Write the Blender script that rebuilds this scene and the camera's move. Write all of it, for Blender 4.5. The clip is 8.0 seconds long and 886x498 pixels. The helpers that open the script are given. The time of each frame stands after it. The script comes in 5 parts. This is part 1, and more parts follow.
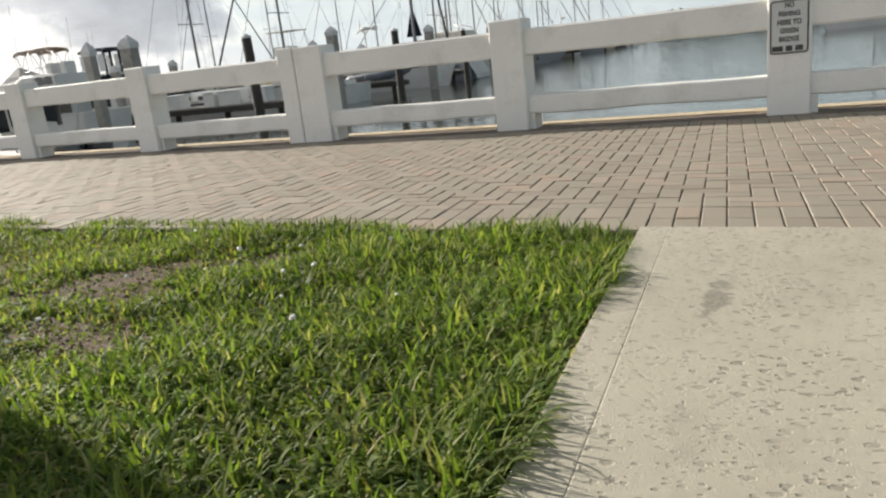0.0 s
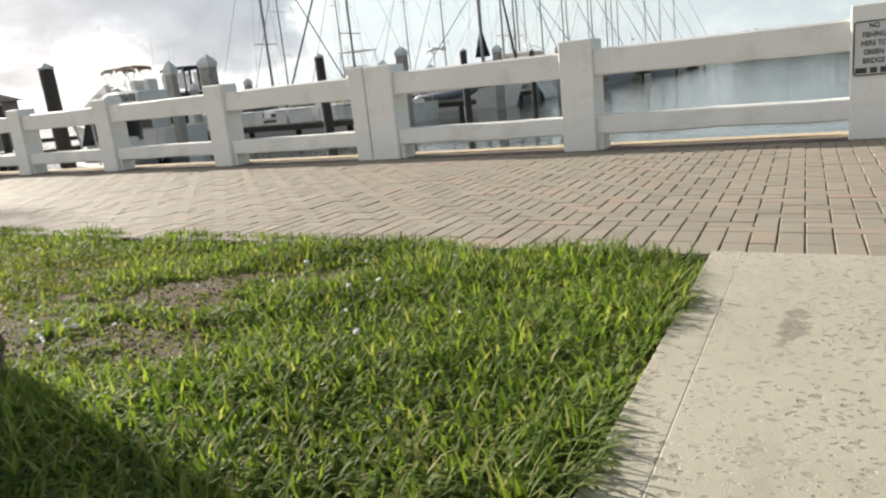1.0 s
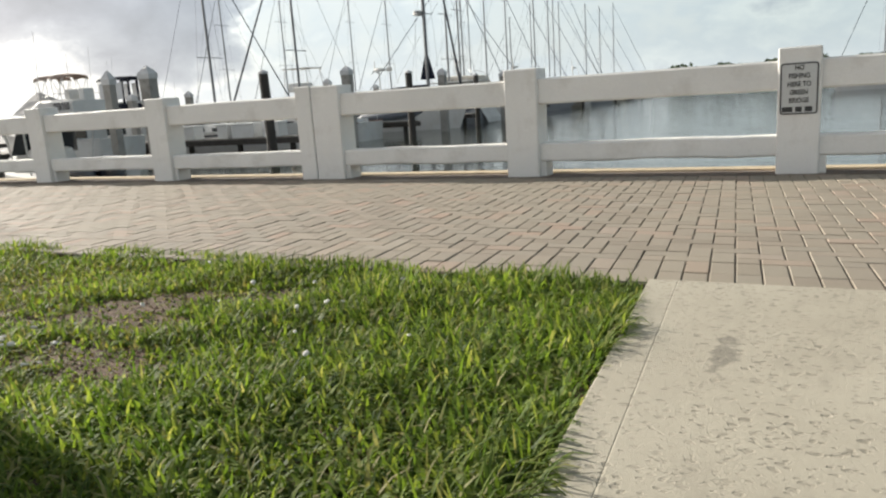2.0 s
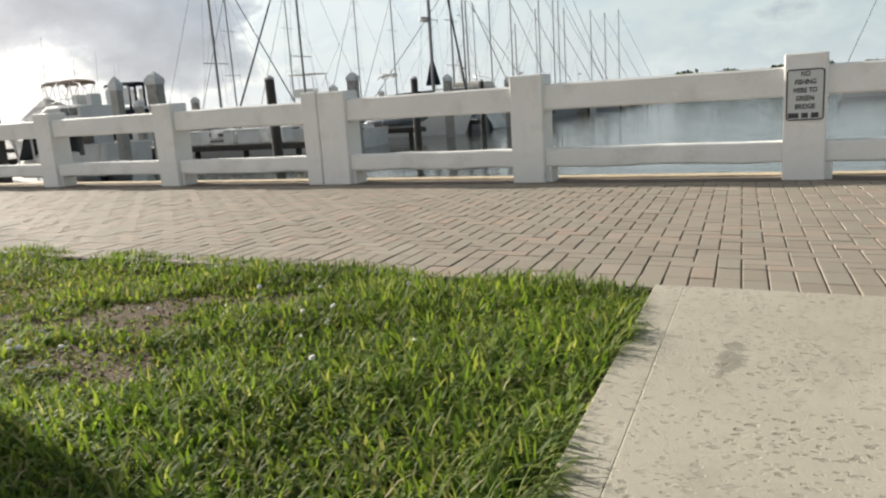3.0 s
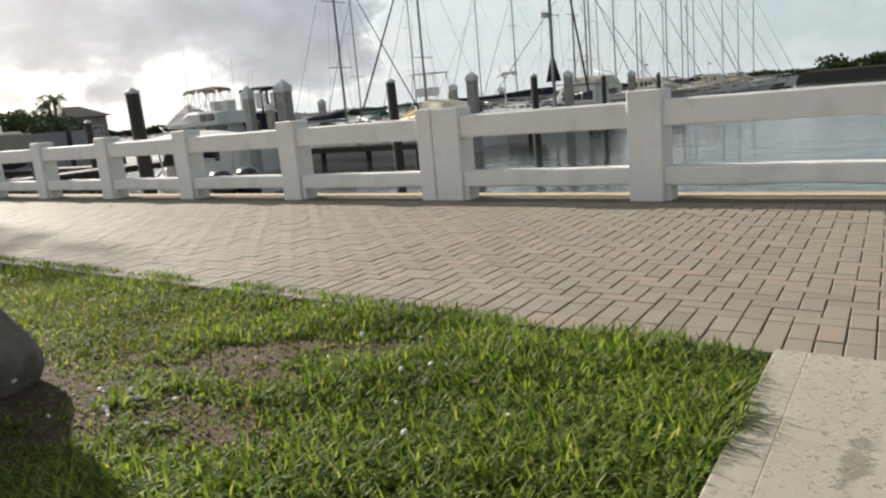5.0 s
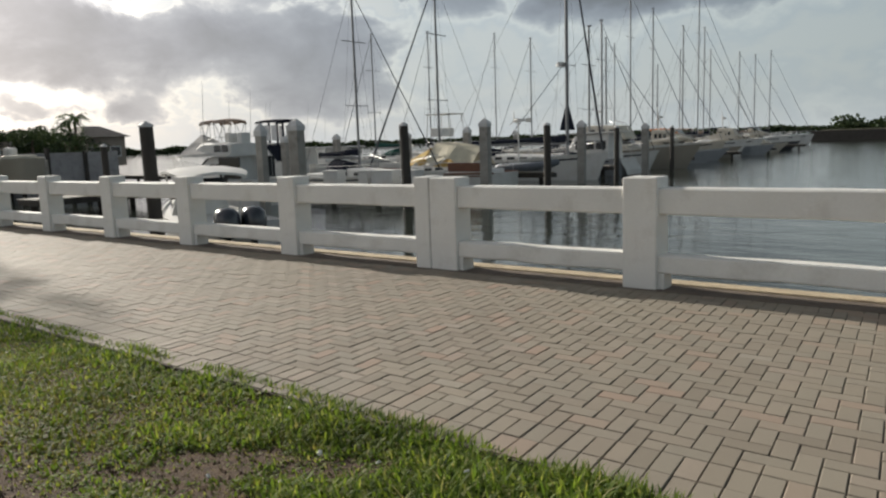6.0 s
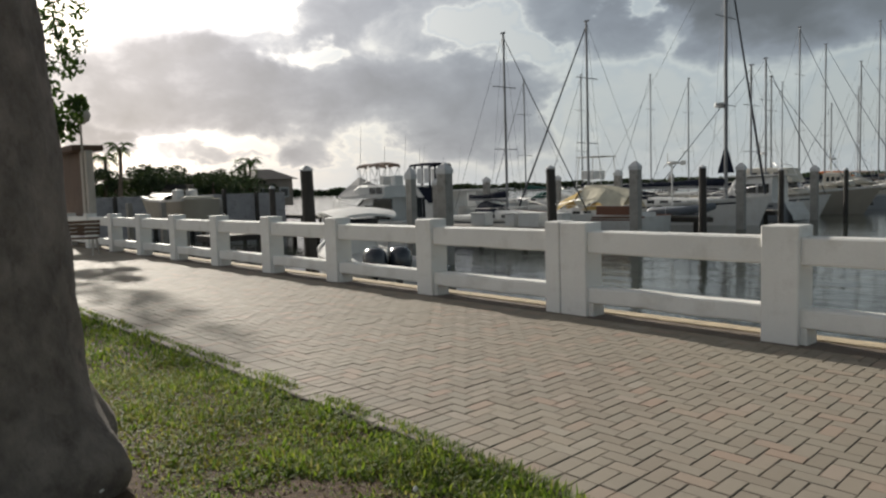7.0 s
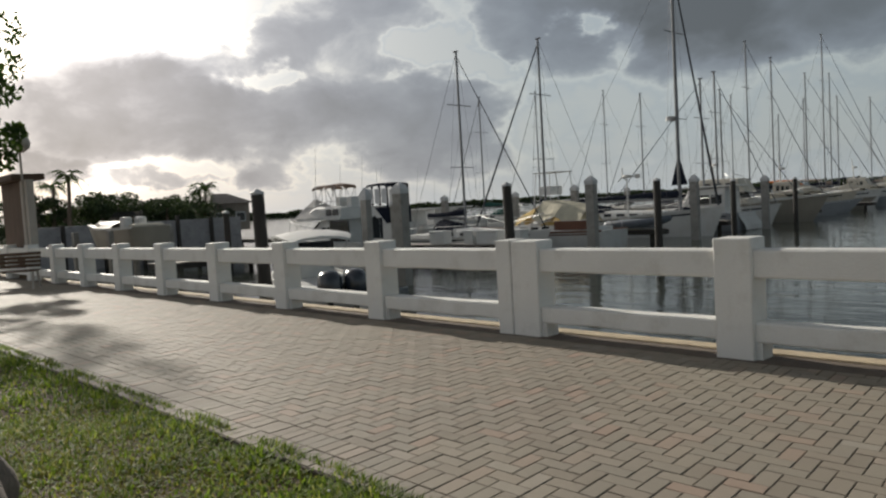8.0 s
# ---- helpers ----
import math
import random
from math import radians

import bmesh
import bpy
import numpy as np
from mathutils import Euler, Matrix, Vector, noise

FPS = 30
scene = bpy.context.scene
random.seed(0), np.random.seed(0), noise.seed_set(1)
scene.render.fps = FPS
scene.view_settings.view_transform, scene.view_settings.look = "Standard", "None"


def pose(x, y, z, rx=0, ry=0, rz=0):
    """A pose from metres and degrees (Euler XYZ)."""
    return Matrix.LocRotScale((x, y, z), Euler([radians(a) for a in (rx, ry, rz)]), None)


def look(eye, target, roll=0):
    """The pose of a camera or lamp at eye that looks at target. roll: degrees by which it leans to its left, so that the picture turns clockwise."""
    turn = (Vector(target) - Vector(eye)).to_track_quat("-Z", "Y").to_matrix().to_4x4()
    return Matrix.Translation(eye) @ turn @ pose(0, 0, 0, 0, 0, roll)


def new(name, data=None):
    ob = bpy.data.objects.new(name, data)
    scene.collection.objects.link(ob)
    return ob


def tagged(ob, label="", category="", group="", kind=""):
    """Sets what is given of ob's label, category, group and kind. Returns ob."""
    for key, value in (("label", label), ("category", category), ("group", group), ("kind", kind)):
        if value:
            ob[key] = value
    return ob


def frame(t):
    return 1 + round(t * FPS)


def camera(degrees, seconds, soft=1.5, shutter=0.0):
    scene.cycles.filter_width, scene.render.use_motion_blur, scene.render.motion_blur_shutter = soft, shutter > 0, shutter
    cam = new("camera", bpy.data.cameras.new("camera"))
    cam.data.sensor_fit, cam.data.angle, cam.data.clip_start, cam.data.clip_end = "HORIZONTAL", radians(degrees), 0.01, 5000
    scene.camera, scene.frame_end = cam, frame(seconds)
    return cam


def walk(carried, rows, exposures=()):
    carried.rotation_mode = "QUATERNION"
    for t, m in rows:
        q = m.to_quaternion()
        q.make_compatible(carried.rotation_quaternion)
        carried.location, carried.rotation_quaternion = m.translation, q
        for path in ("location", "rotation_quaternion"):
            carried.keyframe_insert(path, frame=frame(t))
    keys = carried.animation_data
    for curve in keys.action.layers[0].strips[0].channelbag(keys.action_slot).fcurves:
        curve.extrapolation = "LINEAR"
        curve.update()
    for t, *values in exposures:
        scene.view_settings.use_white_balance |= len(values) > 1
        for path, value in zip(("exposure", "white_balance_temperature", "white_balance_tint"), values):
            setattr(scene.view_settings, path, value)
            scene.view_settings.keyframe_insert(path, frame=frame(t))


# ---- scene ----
cam = camera(62.2, 8.0, soft=2.3)
PATH = [
    (0, (2.718, -6.792, 0.827), (1.841, -5.07, 0.309), -6.5),
    (0.2, (2.76, -6.843, 0.853), (1.827, -5.161, 0.306), -7.5),
    (0.3, (2.747, -6.789, 0.86), (1.749, -5.145, 0.311), -8.6),
    (0.5, (2.696, -6.795, 0.845), (1.645, -5.17, 0.34), -7.8),
    (0.7, (2.756, -6.843, 0.862), (1.688, -5.218, 0.396), -7.0),
    (1, (2.707, -6.789, 0.823), (1.679, -5.133, 0.373), -6.1),
    (1.2, (2.737, -6.768, 0.828), (1.763, -5.079, 0.383), -5.1),
    (1.5, (2.71, -6.839, 0.852), (1.821, -5.099, 0.426), -4.0),
    (3, (2.707, -6.853, 0.85), (1.806, -5.112, 0.456), -3.8),
    (3.5, (2.71, -6.862, 0.854), (1.787, -5.13, 0.471), -3.9),
    (4, (2.711, -6.856, 0.848), (1.774, -5.126, 0.49), -4.2),
    (4.2, (2.71, -6.854, 0.843), (1.762, -5.129, 0.491), -4.4),
    (5.3, (2.781, -6.683, 1.246), (1.559, -5.149, 0.854), -5.4),
    (5.5, (2.832, -6.697, 1.364), (1.614, -5.154, 0.996), -5.4),
    (5.8, (2.799, -6.6, 1.466), (1.558, -5.052, 1.215), -3.6),
    (6, (2.83, -6.491, 1.436), (1.628, -4.919, 1.146), -2.0),
    (6.2, (2.83, -6.518, 1.488), (1.582, -4.978, 1.222), -3.2),
    (6.3, (2.833, -6.488, 1.47), (1.471, -5.041, 1.252), -3.3),
    (6.4, (2.865, -6.439, 1.469), (1.431, -5.064, 1.24), -3.5),
    (6.5, (2.911, -6.472, 1.471), (1.435, -5.138, 1.267), -3.9),
    (6.7, (2.987, -6.434, 1.474), (1.457, -5.161, 1.275), -2.4),
    (6.8, (3.007, -6.417, 1.47), (1.474, -5.151, 1.249), -2.1),
    (7, (3.069, -6.406, 1.459), (1.564, -5.1, 1.295), -1.8),
    (7.2, (3.078, -6.384, 1.459), (1.606, -5.041, 1.287), -2.4),
    (7.5, (3.093, -6.334, 1.434), (1.639, -4.973, 1.255), -4.1),
    (7.7, (3.041, -6.265, 1.434), (1.6, -4.889, 1.262), -4.2),
    (8, (2.957, -6.099, 1.468), (1.521, -4.713, 1.35), -3.4),
]
EXPOSURES = [(0.0, 0.82), (0.5, 1.03), (1.5, 0.92), (3.5, 0.80), (4.2, 0.84), (5.5, 0.56), (5.8, 0.42), (6.0, 0.2), (6.5, 0.22), (7.2, 0.03), (8.0, -0.12)]
walk(cam, [(t, look(eye, target, roll)) for t, eye, target, roll in PATH], EXPOSURES)

# ---- world, sun ----
SUN_AZ, SUN_EL = -78.5, 23.0          # degrees: turn from +y towards +x, height
sun_dir = Vector((math.sin(radians(SUN_AZ)) * math.cos(radians(SUN_EL)),
                  math.cos(radians(SUN_AZ)) * math.cos(radians(SUN_EL)), math.sin(radians(SUN_EL))))
sun_data = bpy.data.lights.new("sun", "SUN")
sun_data.energy, sun_data.angle, sun_data.color = 5.0, radians(1.2), (1.0, 0.93, 0.82)
sun = new("sun", sun_data)
sun.matrix_world = look(sun_dir * 60, (0, 0, 0))


class Nodes:
    """Short hand for building a node tree."""

    def __init__(self, tree):
        self.tree = tree
        tree.nodes.clear()

    def add(self, kind, ins=None, **props):
        n = self.tree.nodes.new(kind)
        for key, value in props.items():
            setattr(n, key, value)
        for key, value in (ins or {}).items():
            if isinstance(value, bpy.types.NodeSocket):
                self.tree.links.new(value, n.inputs[key])
            else:
                n.inputs[key].default_value = value
        return n

    def math(self, op, a, b=0.0, clamp=False):
        return self.add("ShaderNodeMath", {0: a, 1: b}, operation=op, use_clamp=clamp).outputs[0]

    def noise(self, scale, detail=4.0, rough=0.55, vector=None, distortion=0.0):
        ins = {"Scale": scale, "Detail": detail, "Roughness": rough, "Distortion": distortion}
        if vector is not None:
            ins["Vector"] = vector
        return self.add("ShaderNodeTexNoise", ins).outputs["Fac"]

    def ramp(self, fac, stops):
        n = self.add("ShaderNodeValToRGB", {"Fac": fac})
        el = n.color_ramp.elements
        while len(el) < len(stops):
            el.new(0.5)
        for e, (p, c) in zip(el, stops):
            e.position = p
            e.color = (*c, 1) if isinstance(c, tuple) else (c, c, c, 1)
        return n.outputs["Color"]

    def mix(self, fac, a, b, blend="MIX"):
        n = self.add("ShaderNodeMix", {0: fac}, data_type="RGBA", blend_type=blend)
        for key, value in ((6, a), (7, b)):
            if isinstance(value, bpy.types.NodeSocket):
                self.tree.links.new(value, n.inputs[key])
            else:
                n.inputs[key].default_value = (*value, 1)
        return n.outputs[2]


def make_world():
    w = bpy.data.worlds.new("cloudy_sky")
    scene.world = w
    w.use_nodes = True
    n = Nodes(w.node_tree)
    sky = n.add("ShaderNodeTexSky", sky_type="NISHITA", sun_disc=False, sun_elevation=radians(SUN_EL),
                sun_rotation=radians(SUN_AZ), air_density=1.2, dust_density=2.5)
    blue = n.mix(1.0, sky.outputs[0], (0.10, 0.10, 0.10), "MULTIPLY")
    way = n.add("ShaderNodeTexCoord").outputs["Generated"]
    sx, sy, sz = n.add("ShaderNodeSeparateXYZ", {0: way}).outputs
    up = n.math("MAXIMUM", sz, 0.0)
    az = n.math("MULTIPLY", n.math("ARCTAN2", sx, sy), 57.2958)
    el = n.math("MULTIPLY", n.math("ARCSINE", sz), 57.2958)
    flat = n.add("ShaderNodeMapping", {0: way, 1: (CLOUD_SEED, 0.3, 0.0), 3: (1, 1, 1.6)}).outputs[0]
    stir = n.add("ShaderNodeTexNoise", {"Vector": flat, "Scale": 11.0, "Detail": 7.0, "Roughness": 0.56, "Distortion": 0.2}).outputs["Color"]
    wx, wy, wz = n.add("ShaderNodeSeparateXYZ", {0: stir}).outputs
    az2 = n.math("ADD", az, n.math("MULTIPLY", n.math("SUBTRACT", wx, 0.5), 13.0))
    el2 = n.math("ADD", el, n.math("MULTIPLY", n.math("SUBTRACT", wy, 0.5), 5.5))
    big = n.noise(4.0, 6.0, 0.5, flat, 0.2)
    dens = n.math("ADD", n.math("MULTIPLY", n.math("SUBTRACT", big, 0.5), 0.7), n.math("MULTIPLY", n.math("SUBTRACT", wz, 0.5), 0.75))
    dens = n.math("ADD", dens, n.math("ADD", 0.17, n.math("MULTIPLY", n.math("SUBTRACT", up, 0.26, True), 2.2)))

    def bank(a, e, wa, we, weight):
        u = n.math("DIVIDE", n.math("SUBTRACT", az2, a), wa)
        v = n.math("DIVIDE", n.math("SUBTRACT", el2, e), we)
        r2 = n.math("ADD", n.math("MULTIPLY", u, u), n.math("MULTIPLY", v, v))
        return n.math("MULTIPLY", n.math("POWER", 2.718, n.math("MULTIPLY", n.math("MULTIPLY", r2, r2), -0.7)), weight)
    for row in CLOUD_BANKS:
        dens = n.math("ADD", dens, bank(*row))

    def lobe(a, e, width, weight):
        c = (math.sin(radians(a)) * math.cos(radians(e)), math.cos(radians(a)) * math.cos(radians(e)), math.sin(radians(e)))
        d = n.math("MAXIMUM", n.add("ShaderNodeVectorMath", {0: way, 1: c}, operation="DOT_PRODUCT").outputs["Value"], 0.0)
        return n.math("MULTIPLY", n.math("POWER", d, 0.69 / (1 - math.cos(radians(width)))), weight)
    turn = n.math("DIVIDE", n.math("ADD", az, 68.0), 30.0, True)
    veil = n.mix(turn, (0.76, 0.74, 0.72), (0.445, 0.49, 0.505))
    veil = n.mix(n.math("DIVIDE", n.math("ADD", az, 32.0), 30.0, True), veil, (0.345, 0.395, 0.405))
    clear = n.mix(0.90, blue, veil)
    shade = n.ramp(n.math("MULTIPLY", dens, 0.6), [(0.06, (1.0, 1.0, 1.0)), (0.12, (0.92, 0.945, 0.98)), (0.19, (1.10, 1.095, 1.08)), (0.25, (0.82, 0.83, 0.87)), (0.33, (0.62, 0.64, 0.70)),
                                                 (0.46, (0.52, 0.535, 0.595)), (0.62, (0.41, 0.42, 0.455)), (0.85, (0.31, 0.316, 0.335))])
    col = n.mix(1.0, clear, shade, "MULTIPLY")
    haze = n.math("POWER", n.math("SUBTRACT", 1.0, up), 40.0)
    col = n.mix(n.math("MULTIPLY", haze, 0.35), col, (0.60, 0.62, 0.63))
    thin = n.math("SUBTRACT", 1.2, n.ramp(dens, [(0.25, 0.0), (0.8, 1.0)]))
    gain = n.math("ADD", 1.0, n.math("MULTIPLY", thin, n.math("ADD", lobe(GLOW_AZ, GLOW_EL, 15, 0.25), n.math("ADD", lobe(GLOW_AZ, GLOW_EL, 6.5, 1.6), lobe(-70.5, 4.0, 2.0, 0.8)))))
    col = n.mix(1.0, col, n.add("ShaderNodeCombineXYZ", {0: gain, 1: gain, 2: gain}).outputs[0], "MULTIPLY")
    bg = n.add("ShaderNodeBackground", {0: col, 1: SKY_STRENGTH})
    n.add("ShaderNodeOutputWorld", {0: bg.outputs[0]})


CLOUD_SEED, SKY_STRENGTH, GLOW_AZ, GLOW_EL = 0.0, 1.0, -71.0, 15.5
# cloud banks and gaps: turn, height, half width, half height, density
CLOUD_BANKS = [(-65.5, 7.8, 11.5, 3.8, 0.72), (-57.5, 13.0, 3.6, 2.4, 0.40), (-58.4, 10.7, 2.4, 1.0, -0.50), (-47.3, 7.2, 7.0, 3.4, 0.62), (-50.0, 13.6, 4.5, 3.0, 0.32),
               (-45.4, 11.4, 3.0, 1.6, -0.40), (-40.2, 10.4, 2.2, 1.4, -0.40), (-31.5, 13.4, 9.5, 4.8, 0.74), (-19.0, 13.4, 11.0, 4.6, 0.85), (-33.9, 12.8, 1.5, 1.0, -0.75),
               (-31.6, 10.5, 2.0, 1.4, -0.45), (-67.5, 2.8, 3.2, 0.7, 0.45), (-58.8, 3.0, 2.6, 1.1, 0.50), (-49.4, 2.9, 3.2, 1.5, 0.34), (-42.5, 3.6, 4.0, 1.6, 0.25),
               (-73.5, 4.3, 2.4, 0.8, 0.40), (-69.5, 15.2, 8.0, 2.6, -0.55), (-64.0, 3.7, 9.0, 0.7, -0.20)]
make_world()


# ---- materials ----
def material(name, colour, rough=0.6, metal=0.0, vary=0.25, scale=4.0, fine=60.0, bump=0.15, grime=None, pieces=0.0,
             stretch=(1, 1, 1), spec=0.5, coat=0.0):
    """A weathered surface: colour varied at two scales, with relief. pieces: how far single pieces differ."""
    m = bpy.data.materials.new(name)
    m.use_nodes = True
    n = Nodes(m.node_tree)
    at = n.add("ShaderNodeTexCoord").outputs["Object"]
    at = n.add("ShaderNodeMapping", {0: at, 3: stretch}).outputs[0]
    a, b = n.noise(scale, 5, 0.6, at), n.noise(fine, 4, 0.65, at)
    dark = tuple(c * (1 - vary) for c in colour)
    light = tuple(min(1, c * (1 + vary * 0.7)) for c in colour)
    col = n.mix(n.ramp(a, [(0.3, 0.0), (0.7, 1.0)]), dark, light)
    col = n.mix(n.math("MULTIPLY", b, 0.35), col, tuple(c * 0.6 for c in colour))
    if pieces:
        rnd = n.math("FRACT", n.math("ADD", n.add("ShaderNodeObjectInfo").outputs["Random"],
                                     n.add("ShaderNodeNewGeometry").outputs["Random Per Island"]))
        gain = n.math("ADD", 1 - pieces, n.math("MULTIPLY", rnd, 2 * pieces))
        col = n.mix(1.0, col, n.add("ShaderNodeCombineXYZ", {0: gain, 1: gain, 2: gain}).outputs[0], "MULTIPLY")
    if grime:
        col = n.mix(n.ramp(n.noise(scale * 1.7, 6, 0.7, at), [(0.52, 0.0), (0.72, 0.8)]), col, grime)
    height = n.math("ADD", n.math("MULTIPLY", a, 0.4), b)
    bp = n.add("ShaderNodeBump", {"Strength": bump, "Distance": 0.02, "Height": height})
    r = n.math("ADD", rough - 0.08, n.math("MULTIPLY", b, 0.16), True)
    s = n.add("ShaderNodeBsdfPrincipled", {"Base Color": col, "Roughness": r, "Metallic": metal, "Normal": bp.outputs[0],
                                           "Specular IOR Level": spec, "Coat Weight": coat})
    n.add("ShaderNodeOutputMaterial", {0: s.outputs[0]})
    return m


def paver_material():
    m = bpy.data.materials.new("concrete_paver")
    m.use_nodes = True
    n = Nodes(m.node_tree)
    at = n.add("ShaderNodeNewGeometry")
    place, island = at.outputs["Position"], at.outputs["Random Per Island"]
    rnd = n.math("FRACT", n.math("ADD", n.add("ShaderNodeObjectInfo").outputs["Random"], island))
    tone = n.ramp(rnd, [(0.0, (0.225, 0.195, 0.152)), (0.3, (0.275, 0.235, 0.185)), (0.55, (0.252, 0.228, 0.183)),
                        (0.8, (0.296, 0.256, 0.202)), (0.92, (0.330, 0.238, 0.182)), (1.0, (0.318, 0.291, 0.242))])
    wash = n.noise(0.55, 5, 0.6, place)
    tone = n.mix(n.ramp(wash, [(0.40, 0.0), (0.66, 0.6)]), tone, (0.305, 0.275, 0.212))
    grit = n.noise(150.0, 3, 0.7, place)
    tone = n.mix(n.math("MULTIPLY", grit, 0.35), tone, (0.20, 0.165, 0.14))
    tone = n.mix(n.ramp(n.noise(5.0, 6, 0.7, place), [(0.55, 0.0), (0.8, 0.45)]), tone, (0.22, 0.19, 0.165))
    bp = n.add("ShaderNodeBump", {"Strength": 0.35, "Distance": 0.004, "Height": grit})
    s = n.add("ShaderNodeBsdfPrincipled", {"Base Color": tone, "Roughness": 0.74, "Normal": bp.outputs[0], "Specular IOR Level": 0.32})
    n.add("ShaderNodeOutputMaterial", {0: s.outputs[0]})
    return m


def slab_material():
    m = bpy.data.materials.new("pale_concrete")
    m.use_nodes = True
    n = Nodes(m.node_tree)
    place = n.add("ShaderNodeNewGeometry").outputs["Position"]
    a, b = n.noise(1.6, 6, 0.65, place), n.noise(220.0, 3, 0.7, place)
    col = n.mix(n.ramp(a, [(0.3, 0.0), (0.7, 1.0)]), (0.345, 0.315, 0.25), (0.43, 0.40, 0.325))
    col = n.mix(n.math("MULTIPLY", b, 0.45), col, (0.29, 0.265, 0.21))
    patch = n.ramp(n.noise(2.2, 5, 0.6, place), [(0.42, 0.0), (0.58, 1.0)])
    spots = None
    for size, low, high in ((17.0, 0.17, 0.25), (34.0, 0.19, 0.28)):
        v = n.add("ShaderNodeTexVoronoi", {"Vector": n.add("ShaderNodeMapping", {0: place, 3: (1.0, 1.6, 1)}).outputs[0], "Scale": size}).outputs["Distance"]
        s = n.ramp(n.math("ADD", v, n.math("MULTIPLY", n.math("SUBTRACT", n.noise(45, 3, 0.6, place), 0.5), 0.5)), [(low, 1.0), (high, 0.0)])
        s = n.math("MULTIPLY", s, n.math("ADD", n.math("MULTIPLY", patch, 0.5), 0.5))
        spots = s if spots is None else n.math("MAXIMUM", spots, s)
    col = n.mix(n.math("MULTIPLY", spots, 0.62), col, (0.17, 0.155, 0.12))
    away = n.add("ShaderNodeVectorMath", {0: n.add("ShaderNodeMapping", {0: place, 1: (-2.50 * 10, 4.67 * 1.9, 0), 3: (10, 1.9, 0)}).outputs[0]}, operation="LENGTH").outputs["Value"]
    mark = n.ramp(n.math("ADD", away, n.math("MULTIPLY", n.noise(16, 5, 0.7, place), 1.3)), [(0.85, 0.85), (1.5, 0.0)])
    col = n.mix(mark, col, (0.20, 0.185, 0.15))
    stain = n.ramp(n.noise(5.5, 6, 0.75, n.add("ShaderNodeMapping", {0: place, 3: (1.0, 0.45, 1)}).outputs[0]), [(0.55, 0.0), (0.74, 0.5)])
    col = n.mix(stain, col, (0.25, 0.23, 0.185))
    bp = n.add("ShaderNodeBump", {"Strength": 0.5, "Distance": 0.004, "Height": n.math("SUBTRACT", b, n.math("MULTIPLY", spots, 1.5))})
    s = n.add("ShaderNodeBsdfPrincipled", {"Base Color": col, "Roughness": 0.8, "Normal": bp.outputs[0], "Specular IOR Level": 0.35})
    n.add("ShaderNodeOutputMaterial", {0: s.outputs[0]})
    return m


def blade_material(name, stops, trans=0.42, rough=0.6):
    m = bpy.data.materials.new(name)
    m.use_nodes = True
    n = Nodes(m.node_tree)
    g = n.add("ShaderNodeNewGeometry")
    col = n.ramp(g.outputs["Random Per Island"], stops)
    patchy = n.ramp(n.noise(1.3, 4, 0.6, g.outputs["Position"]), [(0.35, 0.75), (0.65, 1.15)])
    col = n.mix(1.0, col, patchy, "MULTIPLY")
    s = n.add("ShaderNodeBsdfPrincipled", {"Base Color": col, "Roughness": rough, "Specular IOR Level": 0.18})
    t = n.add("ShaderNodeBsdfTranslucent", {0: n.mix(1.0, col, (1.5, 1.6, 0.7), "MULTIPLY")})
    mx = n.add("ShaderNodeMixShader", {0: trans, 1: s.outputs[0], 2: t.outputs[0]})
    n.add("ShaderNodeOutputMaterial", {0: mx.outputs[0]})
    return m


def water_material():
    m = bpy.data.materials.new("harbour_water")
    m.use_nodes = True
    n = Nodes(m.node_tree)
    place = n.add("ShaderNodeNewGeometry").outputs["Position"]
    long = n.add("ShaderNodeMapping", {0: place, 3: (0.55, 1.2, 1)}).outputs[0]
    h = n.math("ADD", n.noise(0.9, 4, 0.55, long, 0.4), n.math("MULTIPLY", n.noise(4.5, 3, 0.5, long, 0.3), 0.22))
    bp = n.add("ShaderNodeBump", {"Strength": 0.46, "Distance": 0.07, "Height": h})
    s = n.add("ShaderNodeBsdfPrincipled", {"Base Color": (0.030, 0.036, 0.030, 1), "Roughness": 0.06, "IOR": 1.333, "Normal": bp.outputs[0]})
    n.add("ShaderNodeOutputMaterial", {0: s.outputs[0]})
    return m


def glass_material(name, tint=(0.02, 0.025, 0.03)):
    return material(name, tint, 0.12, vary=0.1, bump=0.0, spec=0.6)


M_PAVER, M_SLAB, M_WATER = paver_material(), slab_material(), water_material()
M_WHITE = material("white_painted_concrete", (0.80, 0.79, 0.76), 0.6, vary=0.07, scale=1.4, fine=55, bump=0.22, grime=(0.58, 0.56, 0.52), spec=0.35)
M_CAP = material("weathered_seawall_cap", (0.55, 0.45, 0.31), 0.85, vary=0.25, scale=3, fine=80, bump=0.4, grime=(0.30, 0.24, 0.17))
# the same cap in the railing's shadow: the shade is in this darker colour
M_CAP_SHADE = material("shaded_seawall_cap", (0.15, 0.118, 0.092), 0.9, vary=0.3, scale=3, fine=70, bump=0.4, grime=(0.08, 0.062, 0.05))
M_JOINT = material("sand_joint", (0.10, 0.080, 0.062), 0.95, vary=0.3, scale=9, fine=120, bump=0.4)
M_SOIL = material("dry_soil", (0.115, 0.072, 0.042), 0.95, vary=0.6, scale=16, fine=60, bump=1.0, grime=(0.045, 0.030, 0.020))
M_GRASS = blade_material("green_grass", [(0.0, (0.050, 0.088, 0.022)), (0.35, (0.122, 0.184, 0.036)), (0.7, (0.194, 0.254, 0.053)), (0.90, (0.25, 0.275, 0.08)), (1.0, (0.36, 0.32, 0.18))])
